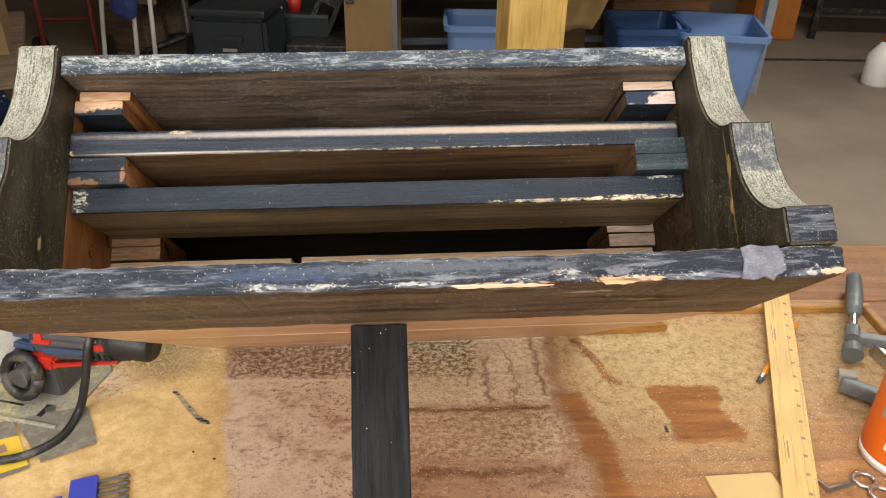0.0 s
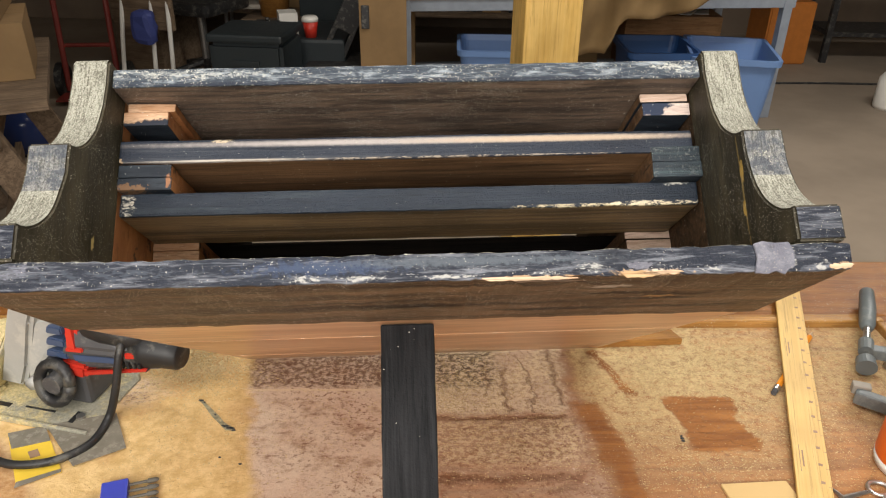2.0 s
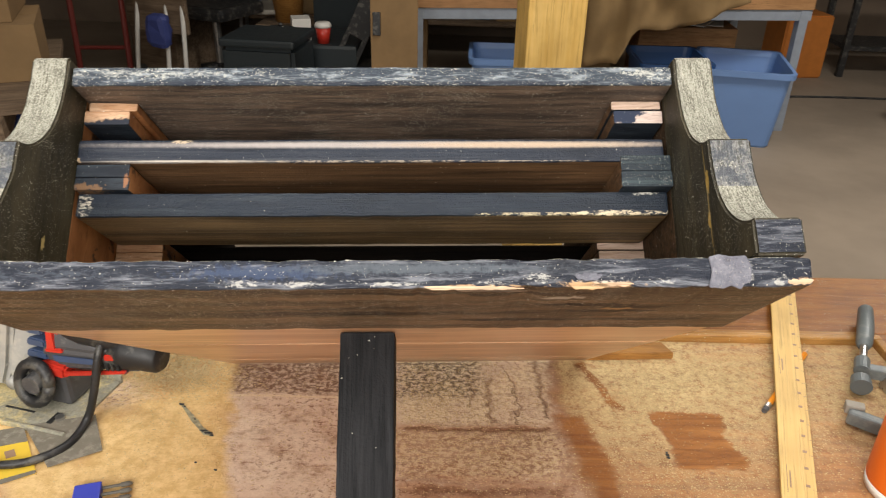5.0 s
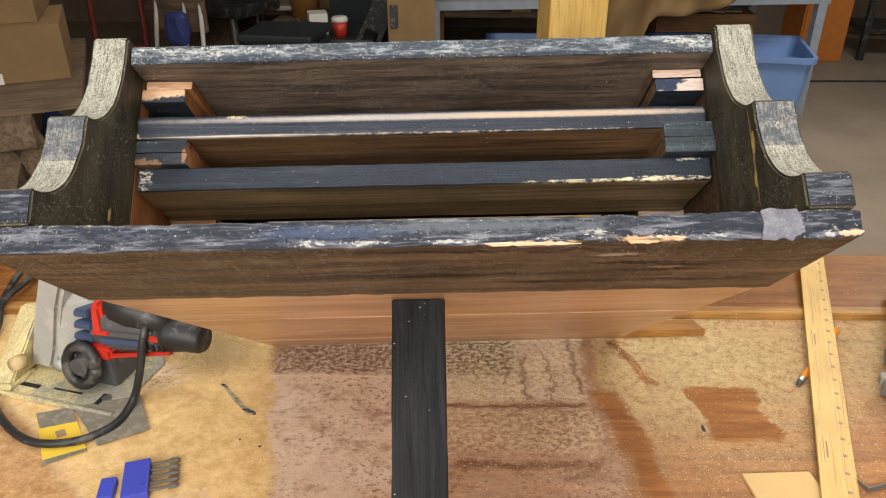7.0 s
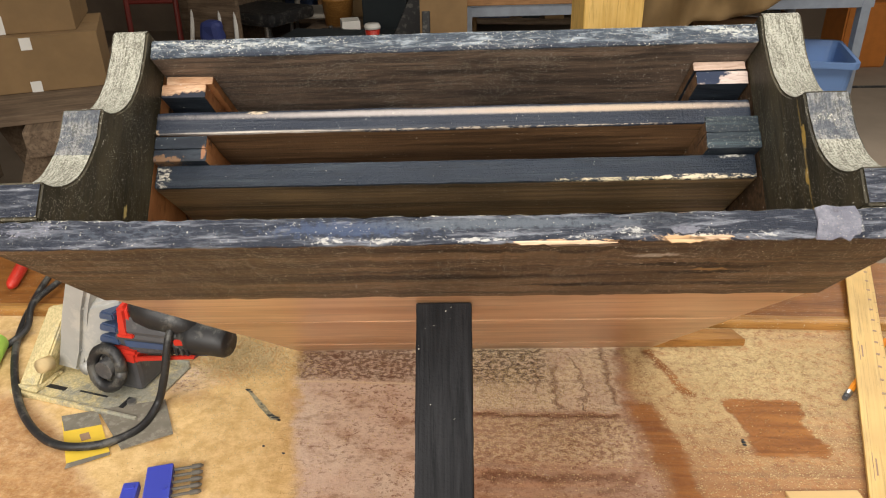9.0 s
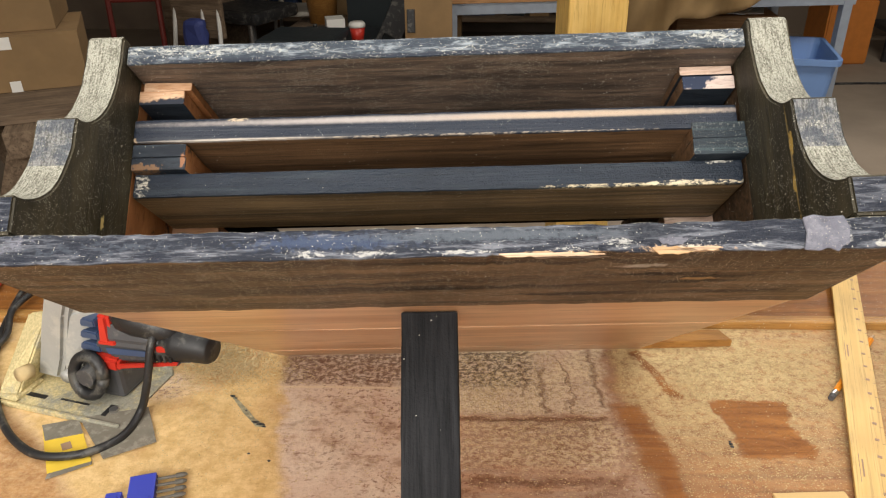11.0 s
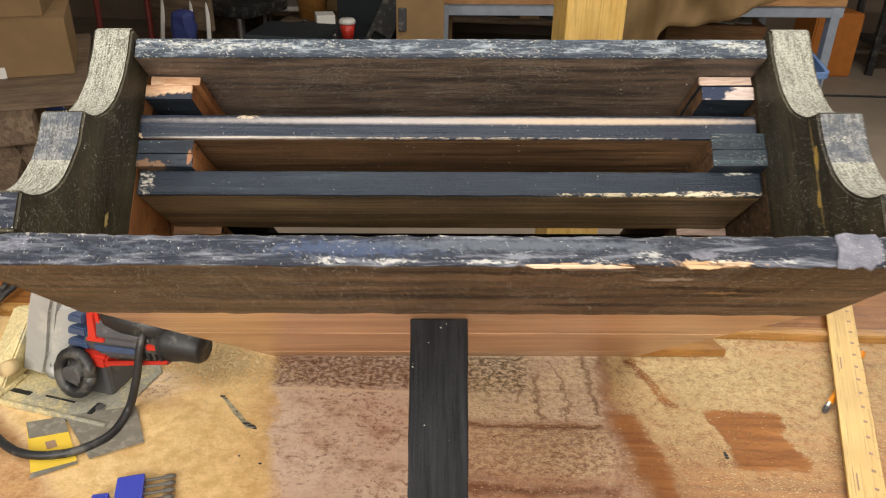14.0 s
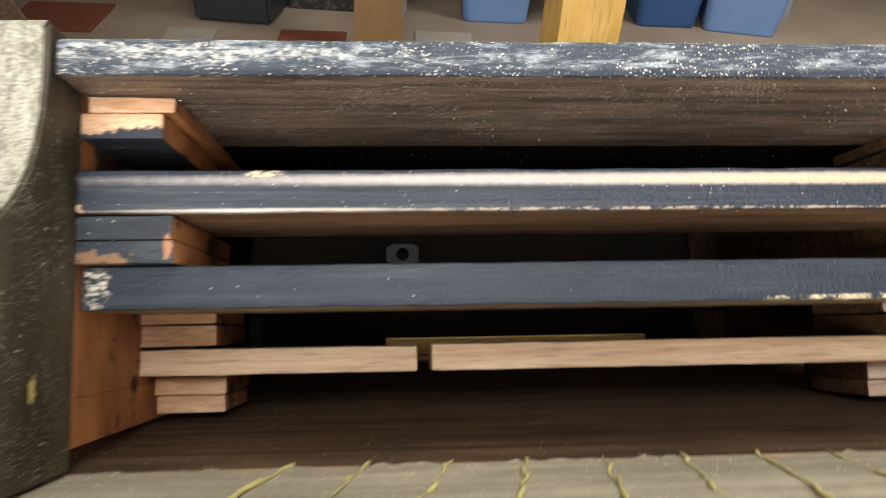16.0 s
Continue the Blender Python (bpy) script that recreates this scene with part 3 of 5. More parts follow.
# ---------------- the shelf piece being repaired ----------------
ORIGIN = Vector((0.0, 0.272, 0.389))
UX, UY, UZ = Vector((0.99493, 0.09919, 0.01648)), Vector((-0.06080, 0.72403, -0.68709)), Vector((-0.08009, 0.68260, 0.72639))
SHELF = Matrix(((UX.x, UY.x, UZ.x, ORIGIN.x), (UX.y, UY.y, UZ.y, ORIGIN.y), (UX.z, UY.z, UZ.z, ORIGIN.z), (0, 0, 0, 1)))
shelf = thing("wall_shelf", SHELF, "old blue-black painted pine shelf with coved sides on a workbench", "shelf")
BACK = SHELF.inverted()


def side_profile():
    """Depth and height of the stepped cove of a side, from its foot to its top."""
    pts = [(0.0, 0.0115), (0.0, 0.0295)]
    for i in range(1, 13):
        a = radians(90 * i / 12)
        pts.append((0.0405 * math.sin(a), 0.0765 - 0.047 * math.cos(a)))
    pts += [(0.0405, 0.0865)]
    for i in range(1, 13):
        a = radians(90 * i / 12)
        pts.append((0.0405 + 0.038 * math.sin(a), 0.140 - 0.0535 * math.cos(a)))
    pts += [(0.0785, 0.1545), (0.0805, 0.157)]
    return pts


def side(x0, x1, name, inner):
    """A side board with its front edge cut in two coves. inner: the sign of the way to the inside."""
    bm = bmesh.new()
    line = side_profile()
    loops = []
    for x in (x0, x1):
        loops.append([bm.verts.new((x, y, z)) for y, z in line] + [bm.verts.new((x, 0.107, 0.157)), bm.verts.new((x, 0.107, 0.0115))])
    a, b = loops
    k = len(a)
    n = len(line)
    for i in range(k):
        f = bm.faces.new((a[i], a[(i + 1) % k], b[(i + 1) % k], b[i]))
        f.material_index = 2 if i == 0 else 3 if 10 <= i <= 13 else 1 if i < n - 1 else 0
    bm.faces.new(a), bm.faces.new(b[::-1])
    bmesh.ops.recalc_face_normals(bm, faces=bm.faces[:])
    sharp = [e for e in bm.edges if len(e.link_faces) == 2 and e.calc_face_angle(0) > 1.0]
    bmesh.ops.bevel(bm, geom=sharp, offset=0.0012, segments=2, affect="EDGES")
    for v in bm.verts:
        v.co += 0.0004 * noise.noise_vector(v.co * 90)
    return part(name, bm, [M_SIDE if inner > 0 else M_SIDE_DRIP, M_COVE, M_EDGE, M_COVE_BLUE], shelf, "coved side board, dark and dusty")


side(-0.182, -0.160, "side_board", 1)
side(0.202, 0.225, "side_board", -1)
part("side_lining", box(-0.181, -0.1605, 0.1075, 0.26, 0.036, 0.150), M_ORANGE, shelf, "bare orange pine")
# rear lining goes near black: recess shade put into its colour
part("side_lining", box(-0.181, -0.1605, 0.261, 0.47, 0.036, 0.150), M_INNER, shelf, "inner lining coloured near black as recess shade")
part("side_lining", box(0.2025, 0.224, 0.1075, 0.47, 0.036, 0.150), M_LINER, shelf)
part("side_lining", box(-0.181, -0.1605, 0.1075, 0.30, 0.0195, 0.0358), M_ORANGE, shelf, "bare orange pine")
part("side_lining", box(0.2025, 0.224, 0.1075, 0.30, 0.0195, 0.0358), M_FACE_WARM, shelf)

# shelf board: worn front edge, streaked upper face, stained lower face
bm = box(-0.181, 0.226, 0.0, 0.118, -0.003, 0.011, 0.0012, 150, 0.00055, 2.0, 85, front=1)
bm.normal_update()
for f in bm.faces:
    if f.normal.z > 0.7:
        f.material_index = 2
for v in bm.verts:
    if v.co.y > 0.114 and v.co.z < 0.004:
        v.co.y -= 0.010
    if v.co.y < 0.004:
        k = noise.noise(Vector((v.co.x * 55, 0, 3))) + 0.6 * noise.noise(Vector((v.co.x * 190, 0, 7)))
        if v.co.z > 0.0085:
            v.co.z -= 0.0014 * max(0.0, k + 0.1) + 0.0008 * max(0.0, 1 - ((v.co.x - 0.02) / 0.2) ** 2)
        elif v.co.z < -0.0012 and v.co.x > 0.03:
            v.co.z += 0.0022 * max(0.0, k)
            v.co.y += 0.0015 * max(0.0, k)
shelf_board = part("shelf_board", bm, [M_UNDER, M_EDGE, M_STREAK], shelf, "scraped and chipped blue-black board")

outline = [(0.1785, -0.0035), (0.1805, 0.004), (0.1795, 0.0105), (0.184, 0.0118), (0.190, 0.0108), (0.1965, 0.0112), (0.1985, 0.006), (0.1975, -0.001), (0.1945, -0.002), (0.1925, -0.0045), (0.1885, -0.0025), (0.185, -0.004)]
bm = prism(outline, 0.0, 0.0011, 0.0003)
bmesh.ops.transform(bm, matrix=Matrix(((1, 0, 0, 0), (0, 0, -1, 0.0002), (0, 1, 0, 0), (0, 0, 0, 1))), verts=bm.verts[:])
bmesh.ops.recalc_face_normals(bm, faces=bm.faces[:])
M_FILLER = old_paint("lilac_filler", (0.13, 0.13, 0.16), (0.5, 0.5, 0.5), 0.63, 0.1, 0.6, (0.28, 0.28, 0.31), grain=(60, 90, 90), seed=4.0)
part("filler_patch", bm, M_FILLER, shelf_board, "lilac grey filler patch")
part("back_board", box(-0.1595, 0.2015, 0.083, 0.178, 0.1405, 0.1525, 0.0012, 60, 0.0003, 5.0, front=1), [M_BACK, M_EDGE_DUSTY], shelf, "brown board with dusty grey edge")
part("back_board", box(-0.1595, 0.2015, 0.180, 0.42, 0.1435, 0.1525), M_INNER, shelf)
part("slat", box(-0.1590, 0.1985, 0.100, 0.166, 0.098, 0.113, 0.0018, 60, 0.0003, 8.0, front=1), [M_FACE_WARM, M_RUBBED], shelf, "blue-painted slat rubbed to bare wood")
part("slat", box(-0.1585, 0.2000, 0.106, 0.170, 0.0655, 0.0805, 0.0018, 60, 0.0003, 9.0, front=1), [M_FACE, M_RAIL], shelf, "smooth blue-painted slat")
part("split_slat", box(-0.1600, -0.0425, 0.171, 0.195, 0.0395, 0.0505, 0.0008, 24, 0.0003, 4.0), M_BARE, shelf, "bare pine slat, broken through")
part("split_slat", box(-0.0360, 0.2000, 0.1715, 0.195, 0.0395, 0.0510, 0.0008, 40, 0.0003, 6.0), M_BARE, shelf, "bare pine slat, broken through")


def block(x0, x1, y0, y1, z0, z1, mat, label="", seed=0.0):
    side = M_ORANGE if x0 < 0 else M_FACE_WARM
    if mat is M_PLY and x0 < 0:
        mat = M_PLY_WARM
    bm = box(x0, x1, y0, y1, z0, z1, 0.0007, 6, 0.0004, seed, 90, front=1)
    bm.normal_update()
    # downward faces get a darker material, except on the peach blocks
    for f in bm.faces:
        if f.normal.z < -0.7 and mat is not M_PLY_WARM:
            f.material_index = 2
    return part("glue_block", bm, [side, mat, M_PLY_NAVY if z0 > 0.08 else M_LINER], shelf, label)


block(-0.1575, -0.1280, 0.105, 0.250, 0.1345, 0.1400, M_PLY, "pale bare wood block", 1)
block(-0.1595, -0.1318, 0.104, 0.250, 0.1250, 0.1338, M_PLY_HALF, "pale block with a navy smear", 2)
block(0.1690, 0.2000, 0.104, 0.200, 0.1345, 0.1400, M_PLY, "", 3)
block(0.1700, 0.2010, 0.104, 0.196, 0.1250, 0.1338, M_PLY_STAIN, "pale block smeared with blue paint", 4)
block(-0.1590, -0.1270, 0.101, 0.190, 0.0893, 0.0975, M_PLY_NAVY, "block painted blue-black", 5)
block(-0.1590, -0.1265, 0.1015, 0.185, 0.0812, 0.0890, M_PLY_NAVY, "", 6)
block(0.1710, 0.2015, 0.099, 0.190, 0.0915, 0.1015, M_PLY_DARK, "", 7)
block(0.1705, 0.2015, 0.0985, 0.190, 0.0812, 0.0910, M_PLY_DARK, "", 8)
block(-0.1600, -0.1285, 0.171, 0.230, 0.0615, 0.0700, M_PLY, "", 9)
block(-0.1598, -0.1280, 0.1705, 0.230, 0.0520, 0.0608, M_PLY, "", 10)
block(-0.1580, -0.1270, 0.185, 0.235, 0.0305, 0.0385, M_PLY, "", 11)
block(-0.1570, -0.1275, 0.186, 0.235, 0.0225, 0.0298, M_PLY, "", 12)
block(0.1700, 0.2020, 0.171, 0.230, 0.0615, 0.0700, M_PLY, "", 13)
block(0.1705, 0.2018, 0.1705, 0.230, 0.0520, 0.0608, M_PLY, "", 14)
block(0.1690, 0.2000, 0.185, 0.235, 0.0305, 0.0385, M_PLY, "", 15)
block(0.1695, 0.1998, 0.186, 0.235, 0.0225, 0.0298, M_PLY, "", 16)

# front panel of varnished boards that runs down to the bench
TOP_L, TOP_R = Vector((-0.179, 0.1092, 0.0)), Vector((0.2235, 0.1092, 0.0))
FOOT_L, FOOT_R = BACK @ Vector((-0.226, 0.713, 0.002)), BACK @ Vector((0.205, 0.768, 0.002))


def panel_strip(s0, s1, bulge):
    bm = bmesh.new()
    cuts = 10
    rows = []
    for s in (s0, s1):
        a, b = TOP_L.lerp(FOOT_L, s), TOP_R.lerp(FOOT_R, s)
        rows.append([a.lerp(b, i / cuts) for i in range(cuts + 1)])
    up = (TOP_R - TOP_L).cross(FOOT_L - TOP_L).normalized()
    if up.z < 0:
        up = -up
    low = [[bm.verts.new(p - up * bulge) for p in r] for r in rows]
    high = [[bm.verts.new(p + up * 0.011) for p in r] for r in rows]
    for i in range(cuts):
        bm.faces.new((low[0][i], low[0][i + 1], low[1][i + 1], low[1][i]))
        bm.faces.new((high[0][i], high[1][i], high[1][i + 1], high[0][i + 1]))
        bm.faces.new((low[0][i], high[0][i], high[0][i + 1], low[0][i + 1]))
        bm.faces.new((low[1][i], low[1][i + 1], high[1][i + 1], high[1][i]))
    bm.faces.new((low[0][0], low[1][0], high[1][0], high[0][0]))
    bm.faces.new((low[0][-1], high[0][-1], high[1][-1], low[1][-1]))
    bmesh.ops.recalc_face_normals(bm, faces=bm.faces[:])
    for f in bm.faces:
        f.material_index = 1 if f.normal.dot(up) > 0.7 else 0
    return bm


for s0, s1, bulge in ((0.0, 0.1297, 0.0014), (0.13, 0.2997, 0.0012), (0.30, 0.5197, 0.0014), (0.52, 0.7997, 0.0011), (0.80, 1.0, 0.0013)):
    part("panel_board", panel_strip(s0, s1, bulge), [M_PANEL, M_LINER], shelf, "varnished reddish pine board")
# closes the recess; its darkness is painted shade
part("floor_panel", box(-0.181, 0.224, 0.471, 0.483, 0.030, 0.15), M_INNER, shelf, "inner board coloured near black as recess shade")
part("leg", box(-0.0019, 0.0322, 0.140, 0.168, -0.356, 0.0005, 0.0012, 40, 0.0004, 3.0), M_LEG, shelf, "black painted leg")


part("inner_rail", box(-0.158, 0.200, 0.255, 0.266, 0.0655, 0.088, 0.001), M_INNER, shelf, "inner rail coloured near black as recess shade")


def splinter(x0, x1, z0, z1, seed, mat, label):
    """A torn strip where the wood has split away: ragged rims, tapered ends."""
    r = random.Random(seed)
    steps = 14
    up, low = [], []
    for i in range(steps + 1):
        t = i / steps
        k = min(1.0, 0.25 + 9 * t, 0.1 + 4 * (1 - t)) * r.uniform(0.45, 1.0)
        mid = z0 + (z1 - z0) * (0.62 + 0.2 * math.sin(4 * t + seed) + r.uniform(-0.08, 0.08))
        up.append((x0 + (x1 - x0) * t, mid + k * (z1 - mid) + 0.0001)), low.append((x0 + (x1 - x0) * t + 0.0004, mid - k * (mid - z0) - 0.0001))
    b = prism(up + low[::-1], -0.0004, 0.0006)
    bmesh.ops.transform(b, matrix=Matrix(((1, 0, 0, 0), (0, 0, -1, 0.0), (0, 1, 0, 0), (0, 0, 0, 1))), verts=b.verts[:])
    bmesh.ops.recalc_face_normals(b, faces=b.faces[:])
    return part("splinter", b, mat, shelf_board, label)


splinter(0.052, 0.096, -0.0042, -0.0022, 1, M_BARE, "bare split wood")
splinter(0.066, 0.098, -0.0052, -0.0040, 7, M_LINER, "dark split wood")
splinter(0.116, 0.134, -0.0042, -0.0006, 2, M_TAWNY, "tawny bare split wood")
splinter(0.126, 0.145, -0.0030, -0.0008, 5, M_BARE, "bare split wood")
splinter(0.119, 0.131, -0.0002, 0.0036, 3, M_FILLER, "lilac grey filler smear")
splinter(0.214, 0.2255, -0.0025, 0.0004, 4, M_BARE, "bare split wood")

# metal catch plate, glue and loose strips inside the shelf
catch = thing("catch_plate", SHELF @ pose(-0.0455, 0.470, 0.1215), "small steel catch plate with a round hole", "hardware")
bm = bmesh.new()
ring = [bm.verts.new((0.0055 * math.cos(a), 0, 0.0055 * math.sin(a))) for a in [2 * math.pi * i / 16 for i in range(16)]]
rim = []
for i in range(16):
    a = 2 * math.pi * i / 16
    k = 1 / max(abs(math.cos(a)) / 0.0135, abs(math.sin(a)) / 0.0085)
    rim.append(bm.verts.new((k * math.cos(a), 0, k * math.sin(a))))
for i in range(16):
    bm.faces.new((ring[i], ring[(i + 1) % 16], rim[(i + 1) % 16], rim[i]))
r = bmesh.ops.extrude_face_region(bm, geom=bm.faces[:])
bmesh.ops.translate(bm, verts=[v for v in r["geom"] if isinstance(v, bmesh.types.BMVert)], vec=(0, -0.002, 0))
bmesh.ops.recalc_face_normals(bm, faces=bm.faces[:])
part("plate", bm, plain("tarnished_steel", (0.028, 0.028, 0.03), 0.6, vary=0.5, scale=200), catch)
strip = link_mesh("wood_strip", box(-0.06, 0.150, 0.0, 0.02, 0.0, 0.014, 0.001), M_RULE)
strip.matrix_world = SHELF @ pose(0, 0.44, 0.0375)
tagged(strip, "yellow wooden strip lying inside the dark shelf", "wood strip")


def glue_streak(u, w0, du, w1, seed):
    """A dried bead of yellow glue across the shelf board."""
    rnd = random.Random(seed)
    steps = 12
    pts, rad = [], []
    for i in range(steps + 1):
        t = i / steps
        pts.append((u + du * t + rnd.uniform(-0.0012, 0.0012), w0 + (w1 - w0) * t, 0.0113))
        rad.append(rnd.uniform(0.0002, 0.0010) * (1 if rnd.random() > 0.2 else 0.3))
    return rod(smooth_line(pts, 3), [rad[min(i // 3, steps)] for i in range(3 * steps + 1)], 6)


M_GLUE = plain("dried_yellow_glue", (0.62, 0.55, 0.22), 0.5, vary=0.5, scale=120)
for i in range(9):
    ob = part("glue_streak", glue_streak(-0.088 + 0.0275 * i, 0.112, -0.020, 0.012, i), M_GLUE, shelf_board, "dried yellow glue", True)

# ---------------- on the bench ----------------
turn = math.degrees(math.atan2(-0.268, 1.0))
rule = thing("wooden_rule", pose(0.2835, 0.20, 0.0008, 0.85, 0, turn), "yellow wooden yardstick with faded black marks", "ruler")
stick = part("stick", box(0, 0.0335, 0, 0.914, 0, 0.0045, 0.0006), M_RULE, rule)
for i in range(1, 36):
    part("inch_mark", box(0.0300, 0.0333, 0.0254 * i - 0.0002, 0.0254 * i + 0.0002, 0.0045, 0.0047), M_INK, stick)
    part("numeral_bar", box(0.0235, 0.0275, 0.0254 * i + 0.003, 0.0254 * i + 0.0065, 0.0045, 0.0047), M_INK, stick)
for k in range(4):
    y = 0.17 + 0.2 * k
    part("print_bar", box(0.0060, 0.0066, y, y + 0.040, 0.0045, 0.0047), M_INK, stick)
    part("print_bar", box(0.0085, 0.0100, y + 0.008, y + 0.032, 0.0045, 0.0047), M_INK, stick)


def lay(a, b, z):
    """The pose of a thing laid from a towards b along its x axis."""
    return pose(a[0], a[1], z, 0, 0, math.degrees(math.atan2(b[1] - a[1], b[0] - a[0])))


pencil = thing("pencil", lay((0.404, 0.690), (0.496, 0.819), 0.0038), "short orange pencil with a dark eraser on the bench", "pencil")
part("shaft", rod([(0.012, 0, 0), (0.145, 0, 0)], 0.0036, 6), M_PENCIL, pencil)
part("ferrule", rod([(0.004, 0, 0), (0.0125, 0, 0)], 0.0037, 12), M_STEEL, pencil)
part("eraser", rod([(-0.003, 0, 0), (0.0045, 0, 0)], [0.003, 0.0035], 12), M_DARKGREY, pencil)
part("tip", rod([(0.145, 0, 0), (0.158, 0, 0)], [0.0036, 0.0006], 6), M_BARE, pencil)

card = link_mesh("card_offcut", prism([(0.302, 0.540), (0.369, 0.549), (0.388, 0.470), (0.318, 0.455)], 0.0005, 0.004, 0.0005), M_BUFF)
tagged(card, "buff cardboard offcut lying beside the yardstick", "card")
off = link_mesh("wood_offcut", prism([(0.195, 0.766), (0.318, 0.783), (0.306, 0.806), (0.212, 0.795)], 0.0, 0.010, 0.001), M_BROWN)
tagged(off, "flat golden brown wood offcut beside the shelf foot", "wood offcut")

rnd = random.Random(5)
M_FLAKE = plain("black_paint_flake", (0.02, 0.025, 0.03), 0.5)
for x, y, sx in ((-0.260, 0.632, 0.007), (-0.255, 0.629, 0.005), (-0.236, 0.609, 0.004), (-0.219, 0.592, 0.010), (-0.213, 0.589, 0.010), (-0.208, 0.586, 0.006), (-0.186, 0.537, 0.005), (0.280, 0.603, 0.006), (0.2795, 0.607, 0.005), (0.2788, 0.6105, 0.004), (-0.21, 0.545, 0.003)):
    k = rnd.uniform(0.25, 0.5)
    pts = [(x + sx * 0.5 * math.cos(a) * rnd.uniform(0.3, 1.1), y + 0.6 * sx * k * math.sin(a) * rnd.uniform(0.6, 1.2)) for a in [i * math.pi / 4 for i in range(8)]]
    tagged(link_mesh("paint_flake", prism(pts, 0.0004, 0.0014), M_FLAKE), "dark chip of old paint on the bench", "paint flake", "paint flakes")

streak = [(-0.262, 0.633), (-0.256, 0.631), (-0.243, 0.619), (-0.231, 0.608), (-0.222, 0.598), (-0.209, 0.590), (-0.207, 0.586), (-0.217, 0.586), (-0.228, 0.597), (-0.238, 0.606), (-0.250, 0.620)]
M_SCRAPE = plain("grey_paint_scrapings", (0.40, 0.36, 0.23), 0.8, vary=0.9, scale=160)
tagged(link_mesh("paint_scrapings", prism(streak, 0.0002, 0.0007), M_SCRAPE), "thin grey streak of paint scrapings on sawdust", "paint scrapings")

# jigsaw
saw = thing("jigsaw", lay((-0.531, 0.596), (-0.363, 0.566), 0.0), "dusty grey and red corded jigsaw standing on its shoe", "power tool")
def dusted_metal():
    """Grey steel under a patchy layer of yellow sawdust."""
    n = Nodes("sawdust_on_steel")
    a, b = n.noise(16, 7, 0.8), n.noise(300, 4, 0.7)
    c = n.mix(n.ramp(b, 0.3, 0.7), (0.22, 0.22, 0.19), (0.33, 0.33, 0.28))
    lie = n.ramp(n.math("ADD", a, n.ramp(n.axis(0), 0.10, 0.02, 0.0, 0.16)), 0.46, 0.62, 0.1, 0.95)
    c = n.mix(lie, c, n.mix(n.ramp(b, 0.35, 0.65), (0.50, 0.42, 0.21), (0.70, 0.58, 0.31)))
    return n.done(c, n.mix(lie, (0.5,) * 3, (0.9,) * 3), n.math("ADD", lie, n.math("MULTIPLY", b, 0.4)), 0.6, 0.001, spec=0.3)


bm = box(0, 0.172, 0, 0.10, 0.0005, 0.0035, 0.001)
box(0.0, 0.172, -0.001, 0.003, 0.0, 0.006, 0.001, bm=bm), box(0, 0.172, 0.097, 0.101, 0, 0.011, 0.001, bm=bm)
M_SHOE = dusted_metal()
shoe = part("shoe", bm, M_SHOE, saw, "dusty steel shoe")
part("shoe_slot", box(0.03, 0.060, 0.018, 0.024, 0.0036, 0.0042), M_BLACK, shoe)
part("shoe_slot", box(0.078, 0.116, 0.022, 0.0245, 0.0036, 0.0042), M_BLACK, shoe)
part("shoe_slot", box(0.140, 0.146, 0.012, 0.030, 0.0036, 0.0042), M_BLACK, shoe)


def upright(outline, y0, y1, bev):
    """A casting whose outline stands along the saw's length."""
    b = prism(outline, y0, y1, bev)
    bmesh.ops.transform(b, matrix=Matrix(((1, 0, 0, 0), (0, 0, 1, 0), (0, 1, 0, 0), (0, 0, 0, 1))), verts=b.verts[:])
    bmesh.ops.recalc_face_normals(b, faces=b.faces[:])
    return b


def hull(points, bev):
    b = bmesh.new()
    for p in points:
        b.verts.new(p)
    bmesh.ops.convex_hull(b, input=b.verts[:])
    bmesh.ops.dissolve_limit(b, angle_limit=0.02, verts=b.verts[:], edges=b.edges[:])
    bmesh.ops.bevel(b, geom=b.edges[:], offset=bev, segments=2, affect="EDGES")
    return b


part("gear_housing", upright([(0.026, 0.012), (0.060, 0.010), (0.074, 0.04), (0.094, 0.10), (0.124, 0.165), (0.138, 0.205), (0.128, 0.217), (0.108, 0.212), (0.090, 0.17), (0.056, 0.09)], 0.044, 0.094, 0.005), M_CAST, saw, "pale grey cast housing")
part("gear_cover", hull([(0.066, 0.044, 0.012), (0.086, 0.050, 0.10), (0.112, 0.064, 0.016), (0.136, 0.062, 0.115), (0.070, 0.095, 0.012), (0.112, 0.095, 0.016), (0.100, 0.095, 0.13), (0.138, 0.095, 0.12)], 0.003), M_CAST, saw)
part("blade_guard", hull([(0.004, 0.006, 0.004), (0.030, 0.010, 0.006), (0.012, 0.072, 0.078), (0.050, 0.060, 0.085), (0.026, 0.090, 0.004), (0.054, 0.086, 0.084)], 0.002), M_SHOE, saw, "guard caked in yellow sawdust")
part("clear_knob", rod([(0.038, 0.030, 0.030), (0.036, 0.016, 0.034)], [0.009, 0.008], 16), M_DUST, saw, "sawdust-caked knob", True)
part("lever_pin", rod([(0.086, 0.030, 0.030), (0.086, 0.046, 0.030)], 0.007, 14), M_CAST, saw, "", True)
for i in range(3):
    part("vent_louvre", hull([(0.100 + 0.004 * i, 0.047, 0.060 + 0.016 * i), (0.136, 0.040, 0.066 + 0.016 * i), (0.136, 0.040, 0.076 + 0.016 * i), (0.104 + 0.004 * i, 0.047, 0.071 + 0.016 * i), (0.110, 0.066, 0.060 + 0.016 * i), (0.136, 0.066, 0.066 + 0.016 * i), (0.136, 0.066, 0.076 + 0.016 * i)], 0.0015), M_SLATE, saw, "slate blue louvre")
